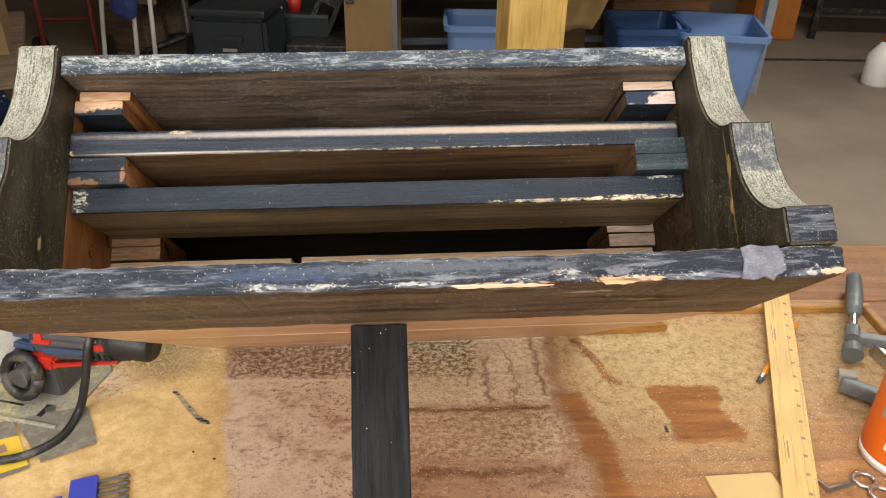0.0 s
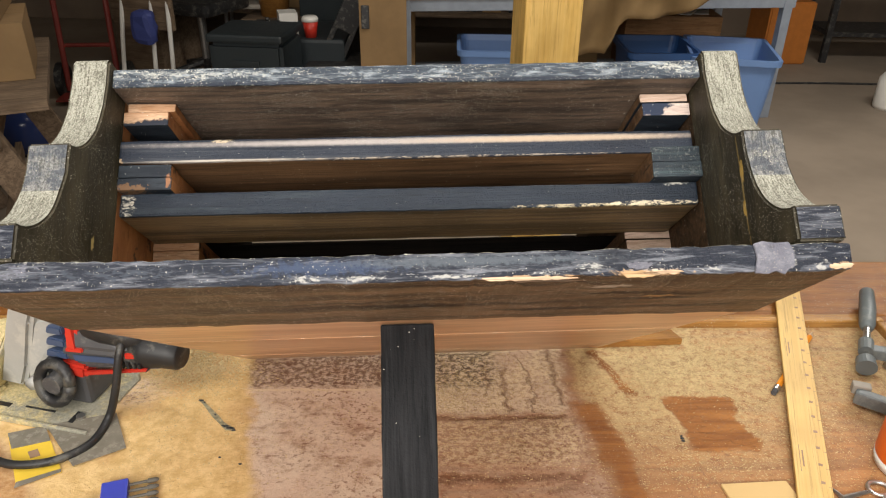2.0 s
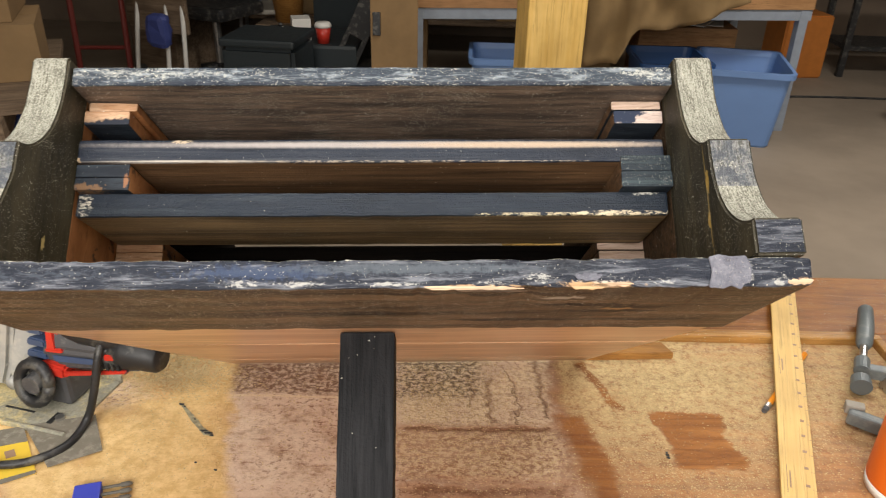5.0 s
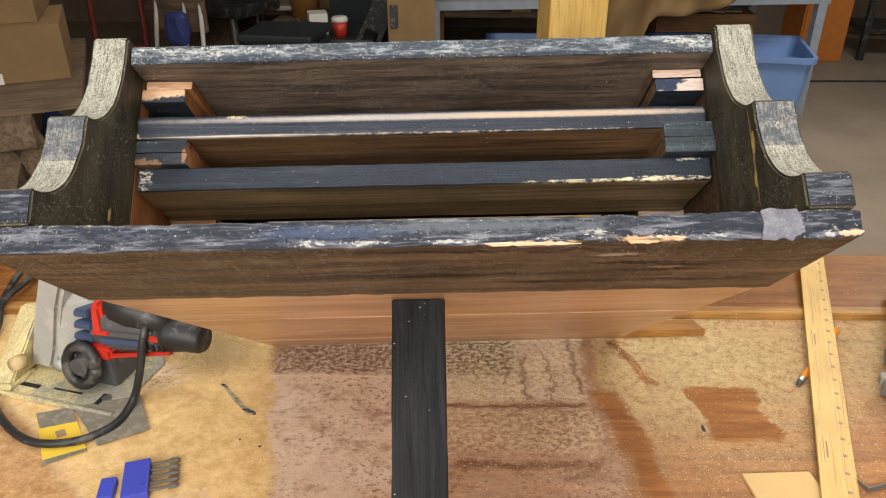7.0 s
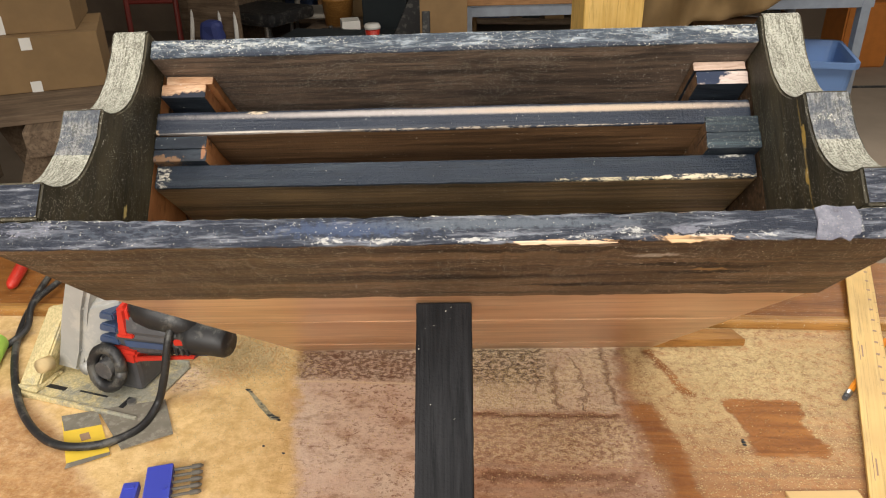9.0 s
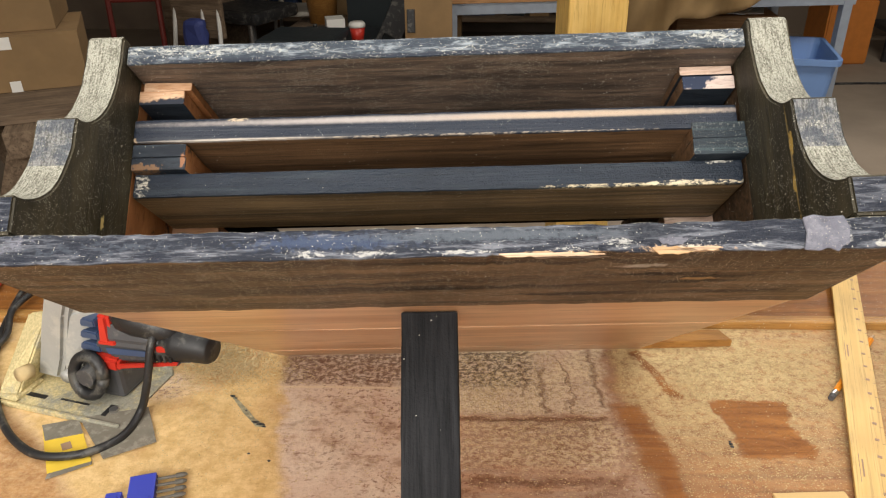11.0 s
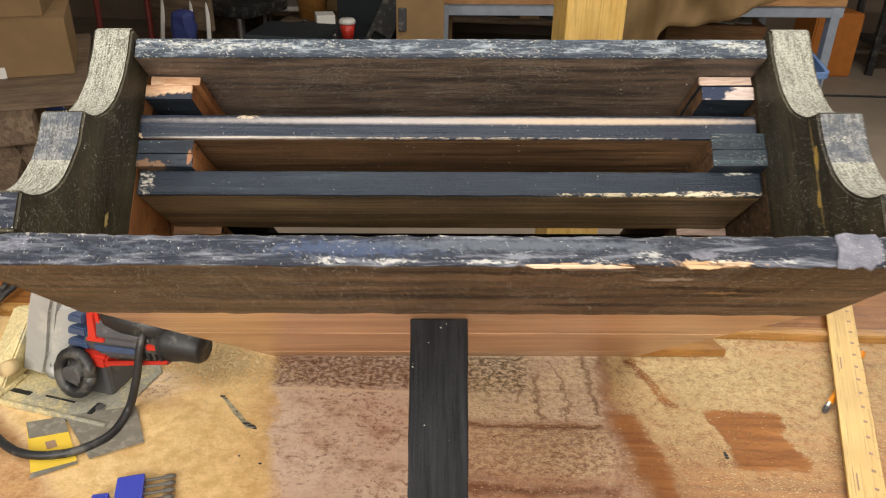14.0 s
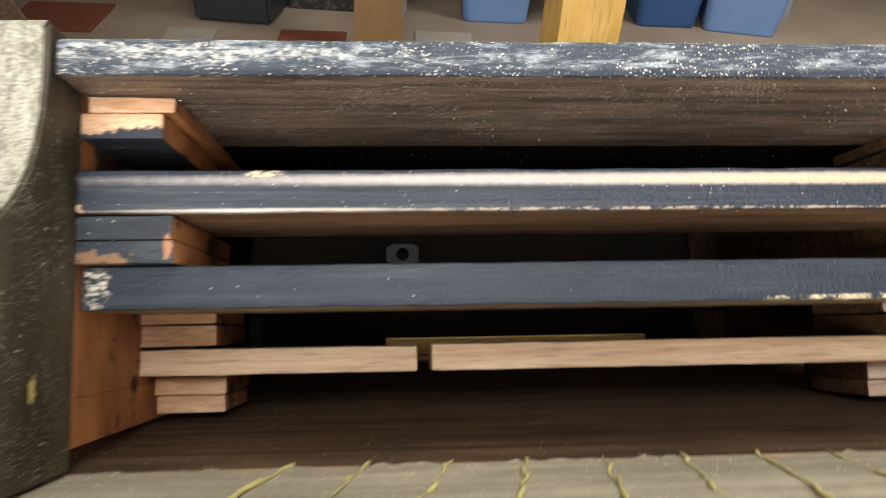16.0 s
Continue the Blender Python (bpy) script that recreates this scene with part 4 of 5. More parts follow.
part("collar", hull([(0.134, 0.040, 0.078), (0.152, 0.040, 0.078), (0.134, 0.046, 0.112), (0.148, 0.046, 0.112), (0.134, 0.088, 0.118), (0.148, 0.088, 0.116), (0.134, 0.088, 0.06), (0.150, 0.088, 0.06)], 0.004), M_RED, saw, "red plastic collar")
part("red_cheek", hull([(0.122, 0.038, 0.046), (0.154, 0.038, 0.044), (0.122, 0.038, 0.062), (0.156, 0.038, 0.060), (0.122, 0.070, 0.044), (0.154, 0.070, 0.044), (0.122, 0.070, 0.064), (0.156, 0.070, 0.062)], 0.003), M_RED, saw, "red plastic cheek")
barrel = part("motor_barrel", hull([(0.128, 0.042, 0.062), (0.128, 0.040, 0.082), (0.140, 0.050, 0.106), (0.140, 0.086, 0.108), (0.128, 0.090, 0.050), (0.228, 0.050, 0.066), (0.228, 0.048, 0.082), (0.228, 0.056, 0.092), (0.228, 0.082, 0.092), (0.228, 0.084, 0.062), (0.140, 0.046, 0.050), (0.226, 0.054, 0.060)], 0.004), M_DARKGREY, saw, "dark grey motor housing")
part("grip_pad", rod([(0.148, 0.064, 0.106), (0.158, 0.064, 0.107), (0.178, 0.063, 0.104), (0.205, 0.063, 0.096), (0.224, 0.064, 0.088)], [0.013, 0.020, 0.021, 0.016, 0.009], 18), M_BLACK, saw, "black rubber grip", True)
part("red_stripe", hull([(0.150, 0.040, 0.047), (0.226, 0.049, 0.060), (0.150, 0.039, 0.055), (0.226, 0.048, 0.066), (0.150, 0.056, 0.046), (0.226, 0.060, 0.059)], 0.0015), M_RED, barrel, "red plastic stripe")
part("red_stripe", hull([(0.204, 0.045, 0.076), (0.216, 0.046, 0.077), (0.204, 0.045, 0.084), (0.216, 0.046, 0.084), (0.204, 0.056, 0.076), (0.216, 0.056, 0.084)], 0.001), M_RED, barrel)
part("red_stripe", hull([(0.136, 0.039, 0.078), (0.156, 0.041, 0.078), (0.136, 0.039, 0.083), (0.156, 0.041, 0.083), (0.136, 0.056, 0.078), (0.156, 0.056, 0.083)], 0.001), M_RED, barrel)
part("side_badge", hull([(0.144, 0.0405, 0.066), (0.196, 0.0435, 0.069), (0.142, 0.0405, 0.075), (0.192, 0.0435, 0.077), (0.144, 0.05, 0.066), (0.196, 0.05, 0.069)], 0.0008), M_SLATE, barrel, "slate grey side plate")
for k in range(4):
    part("cooling_slot", box(0.198 + 0.007 * k, 0.201 + 0.007 * k, 0.044, 0.050, 0.064 + 0.001 * k, 0.073), M_BLACK, barrel)
part("tail_cap", rod([(0.206, 0.066, 0.079), (0.222, 0.066, 0.078), (0.240, 0.067, 0.077), (0.256, 0.068, 0.075), (0.259, 0.068, 0.075)], [0.0195, 0.021, 0.018, 0.0165, 0.014], 20), M_BLACK, saw, "black rubber tail cap", True)
bm = rod([(0.122 + 0.019 * math.cos(a), 0.028 + 0.006 * math.sin(a), 0.042 + 0.022 * math.sin(a)) for a in [2 * math.pi * i / 20 for i in range(21)]], 0.0065, 10)
ring = part("dial_ring", bm, M_BLACK, saw, "black ring lever", True)
part("dial_hub", rod([(0.122, 0.022, 0.042), (0.122, 0.046, 0.042)], 0.011, 16), M_DARKGREY, ring)
part("lower_guard", box(0.100, 0.150, 0.042, 0.088, 0.0045, 0.060, 0.006), M_DARKGREY, saw)
part("dust_drift", box(0.002, 0.034, 0.004, 0.046, 0.0025, 0.0085, 0.003, 8, 0.003, 2, 50), M_SHOE, saw, "heaped sawdust")
part("screw", rod([(0.150, 0.022, 0.003), (0.150, 0.022, 0.007)], 0.005, 10), M_STEEL, saw)

cord_pts = [(-0.323, 0.632, 0.094), (-0.325, 0.606, 0.090), (-0.333, 0.592, 0.045), (-0.345, 0.585, 0.010), (-0.350, 0.548, 0.006), (-0.383, 0.520, 0.006), (-0.435, 0.521, 0.006), (-0.502, 0.572, 0.006), (-0.576, 0.671, 0.006), (-0.624, 0.778, 0.006), (-0.645, 0.86, 0.008), (-0.625, 0.885, 0.012), (-0.607, 0.821, 0.018), (-0.606, 0.756, 0.018), (-0.582, 0.699, 0.012), (-0.61, 0.660, 0.006), (-0.70, 0.69, 0.006)]
cord = link_mesh("power_cord", rod(smooth_line(cord_pts, 8), 0.0044, 12), M_BLACK, True)
tagged(cord, "black rubber power cord looped around the jigsaw", "cord")

# sandpaper, drill bits, small tools
M_SAND = plain("grey_abrasive", (0.20, 0.18, 0.14), 0.9, vary=0.4, scale=60, grime=0.15)
sheet = thing("sandpaper", pose(0, 0, 0), "folded yellow backed sandpaper sheet under the jigsaw", "sandpaper")
part("backing", prism([(-0.447, 0.563), (-0.413, 0.577), (-0.362, 0.514), (-0.397, 0.492)], 0.0004, 0.0016), M_YELLOW, sheet, "yellow paper backing")
part("dark_fold", prism([(-0.447, 0.563), (-0.413, 0.577), (-0.396, 0.556), (-0.430, 0.541)], 0.0018, 0.0026), M_SAND, sheet)
part("print_bar", prism([(-0.411, 0.538), (-0.403, 0.543), (-0.395, 0.534), (-0.403, 0.529)], 0.0018, 0.0021), M_INK, sheet)
part("lower_fold", prism([(-0.399, 0.496), (-0.364, 0.517), (-0.362, 0.513), (-0.397, 0.489)], 0.0018, 0.0026), M_SAND, sheet)
sheet = link_mesh("sandpaper", prism([(-0.412, 0.577), (-0.345, 0.602), (-0.311, 0.550), (-0.354, 0.521)], 0.0024, 0.0036), M_SAND)
tagged(sheet, "worn grey abrasive sheet dusted with sawdust", "sandpaper")

bits = thing("drill_bit_holder", lay((-0.309, 0.492), (-0.285, 0.501), 0.0), "bright blue plastic holder with steel drill bits", "drill bits")
part("holder", box(0.0, 0.025, -0.046, 0.002, 0.0, 0.010, 0.0015), M_BLUE, bits, "bright blue plastic")
part("stud", rod([(0.019, -0.032, 0.009), (0.019, -0.032, 0.0112)], 0.0025, 12), M_BLUE, bits)
for i in range(5):
    y = -0.003 - 0.0088 * i
    part("bit", rod([(0.024, y, 0.005), (0.042, y, 0.005), (0.0425, y, 0.005), (0.050, y, 0.005), (0.053, y, 0.005)], [0.0015, 0.0015, 0.0024, 0.0024, 0.001], 8), M_BIT, bits)
clip = thing("bit_clip", lay((-0.323, 0.472), (-0.309, 0.476), 0.0), "small blue plastic bit clip", "drill bits")
part("body", box(0.0, 0.015, -0.026, 0.0, 0.0, 0.009, 0.0015), M_BLUE, clip)
part("ridge", box(0.003, 0.012, -0.010, -0.006, 0.009, 0.0105, 0.0005), M_BLUE, clip)

driver = thing("screwdriver", lay((-0.672, 0.800), (-0.700, 0.875), 0.014), "red handled screwdriver behind the jigsaw", "screwdriver")
part("handle", rod([(0, 0, 0), (0.01, 0, 0), (0.05, 0, 0), (0.075, 0, 0), (0.08, 0, 0)], [0.004, 0.008, 0.009, 0.008, 0.005], 14), M_RED, driver, "red plastic handle", True)
part("shank", rod([(0.08, 0, -0.006), (0.16, 0, -0.010)], 0.003, 8), M_STEEL, driver)
M_LIME = plain("lime_plastic", (0.45, 0.75, 0.12), 0.5)
cap = thing("glue_marker", lay((-0.588, 0.640), (-0.558, 0.560), 0.015), "pale marker with a lime green cap", "marker")
part("cap", rod([(-0.035, 0, 0), (-0.03, 0, 0), (0.012, 0, 0), (0.02, 0, 0)], [0.006, 0.015, 0.015, 0.011], 16), M_LIME, cap, "lime green cap", True)
part("barrel", rod([(0.02, 0, 0), (0.10, 0, 0)], 0.0105, 16), M_WHITE, cap, "pale barrel", True)

# clamp, bottle and keys
clamp = thing("bar_clamp", pose(0, 0, 0), "grey bar clamp with a ribbed plastic handle", "clamp")
part("handle", rod([(0.594, 0.898, 0.024), (0.592, 0.892, 0.024), (0.575, 0.85, 0.024), (0.558, 0.812, 0.024), (0.554, 0.803, 0.024)], [0.006, 0.0095, 0.0105, 0.010, 0.007], 12), M_CLAMP, clamp, "ribbed grey handle", True)
part("screw_rod", rod([(0.554, 0.803, 0.024), (0.536, 0.763, 0.022)], 0.0045, 12), M_STEEL, clamp, "steel screw")
part("collar", rod([(0.541, 0.775, 0.022), (0.533, 0.755, 0.020)], 0.009, 14), M_CLAMP, clamp)
part("arm", box(0, 0.15, -0.007, 0.007, -0.007, 0.007, 0.002), M_CLAMP, clamp).matrix_local = lay((0.534, 0.761), (0.60, 0.748), 0.018)
part("pad", rod([(0.527, 0.742, 0.018), (0.523, 0.728, 0.016)], [0.011, 0.012], 18), M_CLAMP, clamp, "round pad")
part("jaw", box(0, 0.042, -0.007, 0.007, -0.008, 0.008, 0.003), M_CLAMP, clamp, "sliding jaw").matrix_local = lay((0.490, 0.681), (0.530, 0.656), 0.012)
part("jaw_tip", box(0, 0.020, -0.006, 0.006, -0.006, 0.006, 0.002), M_PALE, clamp).matrix_local = lay((0.489, 0.690), (0.510, 0.684), 0.017)
part("bar", box(0, 0.30, -0.003, 0.003, -0.009, 0.009, 0.001), M_STEEL, clamp).matrix_local = lay((0.56, 0.755), (0.60, 0.50), 0.0095)

bottle = thing("glue_bottle", pose(0.508, 0.580, 0.0), "orange and white plastic glue bottle", "bottle")
part("base", lathe([(0.030, 0.0), (0.036, 0.002), (0.037, 0.012)], 32), M_WHITE, bottle, "white plastic base", True)
wrap = part("label", lathe([(0.0365, 0.012), (0.037, 0.014), (0.037, 0.110), (0.0365, 0.112)], 32), M_ORANGE_P, bottle, "orange label", True)
part("shoulder", lathe([(0.0362, 0.112), (0.036, 0.120), (0.026, 0.140), (0.014, 0.150)], 32), M_WHITE, bottle, "", True)
part("cap", lathe([(0.014, 0.150), (0.013, 0.165), (0.006, 0.190), (0.004, 0.195)], 20), M_ORANGE_P, bottle, "orange nozzle", True)
for a, z0, z1, mat, name in ((-2.5, 0.062, 0.080, M_PALE, "label_band"), (-2.6, 0.083, 0.106, M_YELLOW, "label_band"), (-2.45, 0.030, 0.050, M_WHITE, "label_badge")):
    bm = bmesh.new()
    wide = 0.95 if name == "label_band" else 0.28
    rows = [[bm.verts.new((0.0376 * math.cos(a + wide * (i / 8 - 0.5)), 0.0376 * math.sin(a + wide * (i / 8 - 0.5)), z)) for i in range(9)] for z in (z0, z1)]
    for i in range(8):
        bm.faces.new((rows[0][i], rows[0][i + 1], rows[1][i + 1], rows[1][i]))
    part(name, bm, mat, wrap, "printed patch")
keys = thing("scissors", pose(0, 0, 0), "small steel scissors with ring handles", "scissors")
for cx, cy in ((0.459, 0.545), (0.468, 0.527)):
    part("ring_handle", rod([(cx + 0.0105 * math.cos(a), cy + 0.009 * math.sin(a), 0.003) for a in [2 * math.pi * i / 20 for i in range(21)]], 0.0022, 8), M_STEEL, keys, "steel ring", True)
part("blade", rod([(0.449, 0.541, 0.003), (0.418, 0.530, 0.003), (0.411, 0.546, 0.002)], [0.002, 0.003, 0.001], 6), M_STEEL, keys)


# ---------------- loose sawdust ----------------
def crumbs(name, spots, label):
    """Thousands of small wedge-shaped crumbs in one mesh. spots: (count, x, y, spread x, spread y, size, height)."""
    rng = np.random.default_rng(3)
    verts, faces = [], []
    for count, cx, cy, sx, sy, size, high in spots:
        p = np.stack([cx + sx * rng.standard_normal(count), cy + sy * rng.standard_normal(count)], 1)
        r = np.hypot((p[:, 0] - cx) / sx, (p[:, 1] - cy) / sy)
        top = high * np.clip(1 - r / 2.2, 0, 1) * rng.random(count)
        for (x, y), z in zip(p, top):
            if not (-0.9 < x < 0.6 and 0.1 < y < 0.80 + 0.07 * x):
                continue
            xl, yl = 0.9972 * x + 0.075 * y, 0.9972 * y - 0.075 * x
            if (0.325 < xl + 0.06 * (yl - 0.565) < 0.405 and 0.562 < yl < 0.655 or 0.246 < xl + 0.19 * (yl - 0.47) < 0.278) and rng.random() < 0.93:
                continue
            s = size * rng.uniform(0.4, 1.3)
            a = rng.random() * 6.28
            q = len(verts)
            c, d = math.cos(a) * s, math.sin(a) * s
            verts += [(x + c, y + d, z), (x - 0.6 * d, y + 0.6 * c, z), (x - c, y - d, z), (x + 0.3 * d, y - 0.3 * c, z + 0.7 * s)]
            faces += [(q, q + 1, q + 3), (q + 1, q + 2, q + 3), (q + 2, q, q + 3)]
    me = bpy.data.meshes.new(name)
    me.from_pydata(verts, [], faces)
    me.materials.append(M_DUST)
    return tagged(new(name, me), label, "sawdust", kind="stuff")


crumbs("sawdust", ((5000, 0.34, 0.72, 0.08, 0.05, 0.0009, 0.001), (1800, 0.30, 0.62, 0.05, 0.06, 0.0009, 0.001), (900, 0.12, 0.70, 0.06, 0.03, 0.0009, 0.0), (900, 0.12, 0.58, 0.06, 0.03, 0.0009, 0.0), (3000, -0.30, 0.70, 0.03, 0.03, 0.0014, 0.014), (1800, 0.25, 0.70, 0.03, 0.05, 0.0011, 0.001), (900, 0.03, 0.67, 0.03, 0.025, 0.0010, 0.001),
                   (700, 0.10, 0.58, 0.07, 0.05, 0.0010, 0.0), (2600, -0.27, 0.685, 0.035, 0.02, 0.0012, 0.012), (1600, -0.26, 0.60, 0.05, 0.06, 0.0009, 0.001), (1300, 0.42, 0.76, 0.08, 0.03, 0.0012, 0.002), (900, -0.1, 0.62, 0.06, 0.06, 0.0009, 0.0)),
       "pale crumbs of sawdust scattered over the bench")


# ---------------- the workshop behind ----------------
def post():
    p = thing("timber_post", pose(0.128, 1.49, FLOOR, 0, 0, 13), "bright yellow pine timber post from floor to ceiling", "post")
    shaft = part("shaft", box(0, 0.118, 0, 0.10, 0, 1.78 - FLOOR, 0.004, 10, 0.001, 1, 8), M_POST, p)
    for z in (0.7, 1.15):
        part("nail", rod([(0.1, -0.003, z), (0.1, 0.004, z)], 0.004, 8), M_STEEL, shaft)


post()


def storage_bin(m, w, d, h, mat, label, tag=False):
    """An open tapered plastic bin with a rolled rim."""
    b = thing("storage_bin", m, label, "bin", "bins under the table")
    k = 0.80
    bm = bmesh.new()
    def ring(sx, sy, z, r=0.04):
        out = []
        for qx, qy, a0 in ((1, 1, 0), (-1, 1, 90), (-1, -1, 180), (1, -1, 270)):
            for i in range(5):
                a = radians(a0 + 22.5 * i)
                out.append(bm.verts.new((qx * (sx / 2 - r) + r * math.cos(a), qy * (sy / 2 - r) + r * math.sin(a), z)))
        return out
    rings = [ring(k * w, k * d, 0), ring(k * w + 0.01, k * d + 0.01, 0.01), ring(w * 0.97, d * 0.97, h - 0.03), ring(w + 0.02, d + 0.02, h - 0.03), ring(w + 0.025, d + 0.025, h), ring(w - 0.01, d - 0.01, h), ring(w * 0.94, d * 0.94, h - 0.03), ring(k * w - 0.01, k * d - 0.01, 0.012)]
    for a, c in zip(rings, rings[1:]):
        for i in range(20):
            bm.faces.new((a[i], a[(i + 1) % 20], c[(i + 1) % 20], c[i]))
    bm.faces.new(rings[0][::-1]), bm.faces.new(rings[-1])
    tub = part("tub", bm, mat, b)
    if tag:
        part("paper_label", box(-0.03, 0.03, -d / 2 * 0.93 - 0.002, -d / 2 * 0.93, h * 0.5, h * 0.72, 0.0), M_WHITE, tub, "small white paper label").matrix_local = pose(0.06, -0.012, 0, -9)
    return b


storage_bin(pose(0.11, 3.92, FLOOR, 0, 0, 2), 0.38, 0.38, 0.42, M_BIN, "open light blue plastic bin on the floor")
storage_bin(pose(0.96, 4.02, FLOOR, 0, 0, 3), 0.36, 0.42, 0.41, M_BIN_DARK, "open deep blue plastic bin on the floor")
storage_bin(pose(1.35, 4.02, FLOOR, 0, 0, -8), 0.42, 0.52, 0.40, M_BIN, "open blue plastic bin with a white label", True)


def work_table():
    t = thing("work_table", pose(-0.36, 3.75, FLOOR, 0, 0, 9.5) @ pose(0.36, -3.75, 0), "long wooden table on grey metal legs", "table")
    H = -FLOOR + 0.0
    part("top", box(-0.36, 1.70, 3.75, 4.6, H - 0.10, H + 0.03, 0.004), M_TABLETOP, t, "orange wooden top")
    part("apron_bar", box(-0.36, 1.70, 3.76, 3.80, H - 0.155, H - 0.10, 0.003), M_TABLE_METAL, t, "grey metal rail")
    for x in (-0.34, 1.66):
        for y in (3.78, 4.55):
            part("leg", box(x - 0.024, x + 0.024, y - 0.024, y + 0.024, 0, H - 0.10, 0.003), M_TABLE_METAL, t, "grey metal leg")
    part("low_rail", box(-0.34, 1.66, 4.53, 4.57, 0.10, 0.14, 0.003), M_TABLE_METAL, t)


work_table()


def draped_cloth():
    """A crumpled canvas that hangs over the table's edge."""
    bm = bmesh.new()
    nx, nz = 26, 18
    grid = []
    for j in range(nz + 1):
        row = []
        for i in range(nx + 1):
            u, v = i / nx, j / nz
            low = 0.42 - 0.15 * min(1.0, max(0.0, (u - 0.24) / 0.08)) - 0.07 * u - 0.10 * max(0.0, (u - 0.65) / 0.35)
            x = 0.46 + 0.74 * u
            z = 0.26 - v * (low + 0.16)
            y = 3.70 - 0.07 * v + 0.05 * noise.noise(Vector((x * 7, z * 6, 1.0))) + 0.025 * math.sin(26 * u + 4 * v)
            row.append(bm.verts.new((x, y, z)))
        grid.append(row)
    for j in range(nz):
        for i in range(nx):
            bm.faces.new((grid[j][i], grid[j][i + 1], grid[j + 1][i + 1], grid[j + 1][i]))
    ob = link_mesh("canvas_sheet", bm, M_CANVAS, True)
    mod = ob.modifiers.new("thick", "SOLIDIFY")
    mod.thickness = 0.006
    return tagged(ob, "crumpled brown canvas hanging over the table edge", "canvas")


draped_cloth()


def paper_pile():
    p = thing("paper_pile", pose(1.16, 4.50, FLOOR), "loose white papers heaped on a crate", "papers")
    part("crate", box(-0.28, 0.28, 0.02, 0.42, 0, 0.46, 0.005), M_TABLETOP, p)
    r = random.Random(2)
    for i in range(7):
        part("sheet", box(-0.15, 0.15, -0.1, 0.1, 0, 0.006), M_PALE if i % 2 else M_WHITE, p).matrix_local = pose(r.uniform(-0.12, 0.16), 0.15 + r.uniform(-0.05, 0.1), 0.465 + 0.008 * i, r.uniform(-4, 4), r.uniform(-4, 4), r.uniform(0, 90))


paper_pile()


def carton(m, w, d, h, label):
    c = thing("carton", m, label, "box", "cardboard cartons")
    body = part("body", box(-w / 2, w / 2, -d / 2, d / 2, 0, h, 0.003, 6, 0.0015, 1, 9), M_CARD, c)
    part("flap", box(-w / 2, w / 2, -d / 2, -0.002, h, h + 0.004), M_CARD, body)
    part("flap", box(-w / 2, w / 2, 0.002, d / 2, h, h + 0.004), M_CARD, body)
    part("tape", box(-0.016, 0.016, -d / 2 - 0.001, -d / 2 - 0.0004, h * 0.78, h), M_WHITE, body, "strip of white tape")
    part("tape", box(-0.016, 0.016, -d / 2 - 0.001, -d / 2 - 0.0004, 0.0, h * 0.2), M_WHITE, body)
    return c


def sawhorse(m):
    s = thing("sawhorse", m, "worn timber sawhorse with splayed legs", "sawhorse")
    part("beam", box(-0.55, 0.55, -0.06, 0.06, 0.54, 0.62, 0.005, 8, 0.002), M_HORSE, s)
    for x in (-0.45, 0.45):
        for q in (-1, 1):
            part("leg", box(-0.02, 0.02, -0.045, 0.045, -0.02, 0.62, 0.004), M_HORSE, s).matrix_local = pose(x * 1.05, q * 0.235, 0.02, q * 22, 0, 0)
    part("brace", box(-0.45, 0.45, -0.012, 0.012, 0.18, 0.24, 0.002), M_HORSE, s)
    return s


sawhorse(pose(-1.62, 2.35, FLOOR, 0, 0, 118))
sawhorse(pose(-2.05, 2.1, FLOOR, 0, 0, 100))
part_board = link_mesh("plank_top", box(-0.55, 0.35, -0.45, 0.45, 0, 0.03, 0.003), M_HORSE)
part_board.matrix_world = pose(-1.74, 2.26, FLOOR + 0.62, 0, 0, 28)
tagged(part_board, "worn grey plank top across two sawhorses", "board")
carton(pose(-1.64, 2.30, FLOOR + 0.651, 0, 0, 28), 0.42, 0.36, 0.17, "brown cardboard carton sealed with white tape")
carton(pose(-1.72, 2.32, FLOOR + 0.826, 0, 0, 25), 0.44, 0.36, 0.28, "brown cardboard carton stacked on another carton")


def tote(m):
    t = thing("lidded_tote", m, "charcoal plastic tote with a lid", "tote")
    tub = part("tub", prism([(-0.185, -0.17), (0.185, -0.17), (0.185, 0.17), (-0.185, 0.17)], 0, 0.47, 0.02), M_TOTE, t)
    part("lid", box(-0.19, 0.19, -0.178, 0.178, 0.47, 0.51, 0.012), M_TOTE, t)
    part("handle", box(-0.07, 0.07, -0.185, -0.171, 0.36, 0.385, 0.003), M_TOTE, tub)
    part("badge", box(-0.035, 0.035, -0.1735, -0.171, 0.31, 0.325), M_PALE, tub, "pale badge")


tote(pose(-1.10, 3.72, FLOOR, 0, 0, -3))
crate = link_mesh("low_black_crate", box(-0.20, 0.20, -0.2, 0.2, 0, 0.285, 0.01), M_BLACK)
crate.matrix_world = pose(-0.70, 4.0, FLOOR)
tagged(crate, "low black plastic crate on the floor", "crate")
cup = thing("paper_cup", pose(-0.89, 4.03, FLOOR + 0.40), "red cup with a white lid", "cup")
part("cup", lathe([(0.03, 0), (0.042, 0.085)], 20), M_RED, cup, "red cup", True)
part("lid", lathe([(0.045, 0.085), (0.045, 0.10), (0.036, 0.112)], 20), M_WHITE, cup, "white lid", True)
stand = link_mesh("dark_cabinet", box(-0.34, 0.28, -0.2, 0.3, 0, 0.40, 0.02), M_TOTE)
stand.matrix_world = pose(-0.98, 4.18, FLOOR)
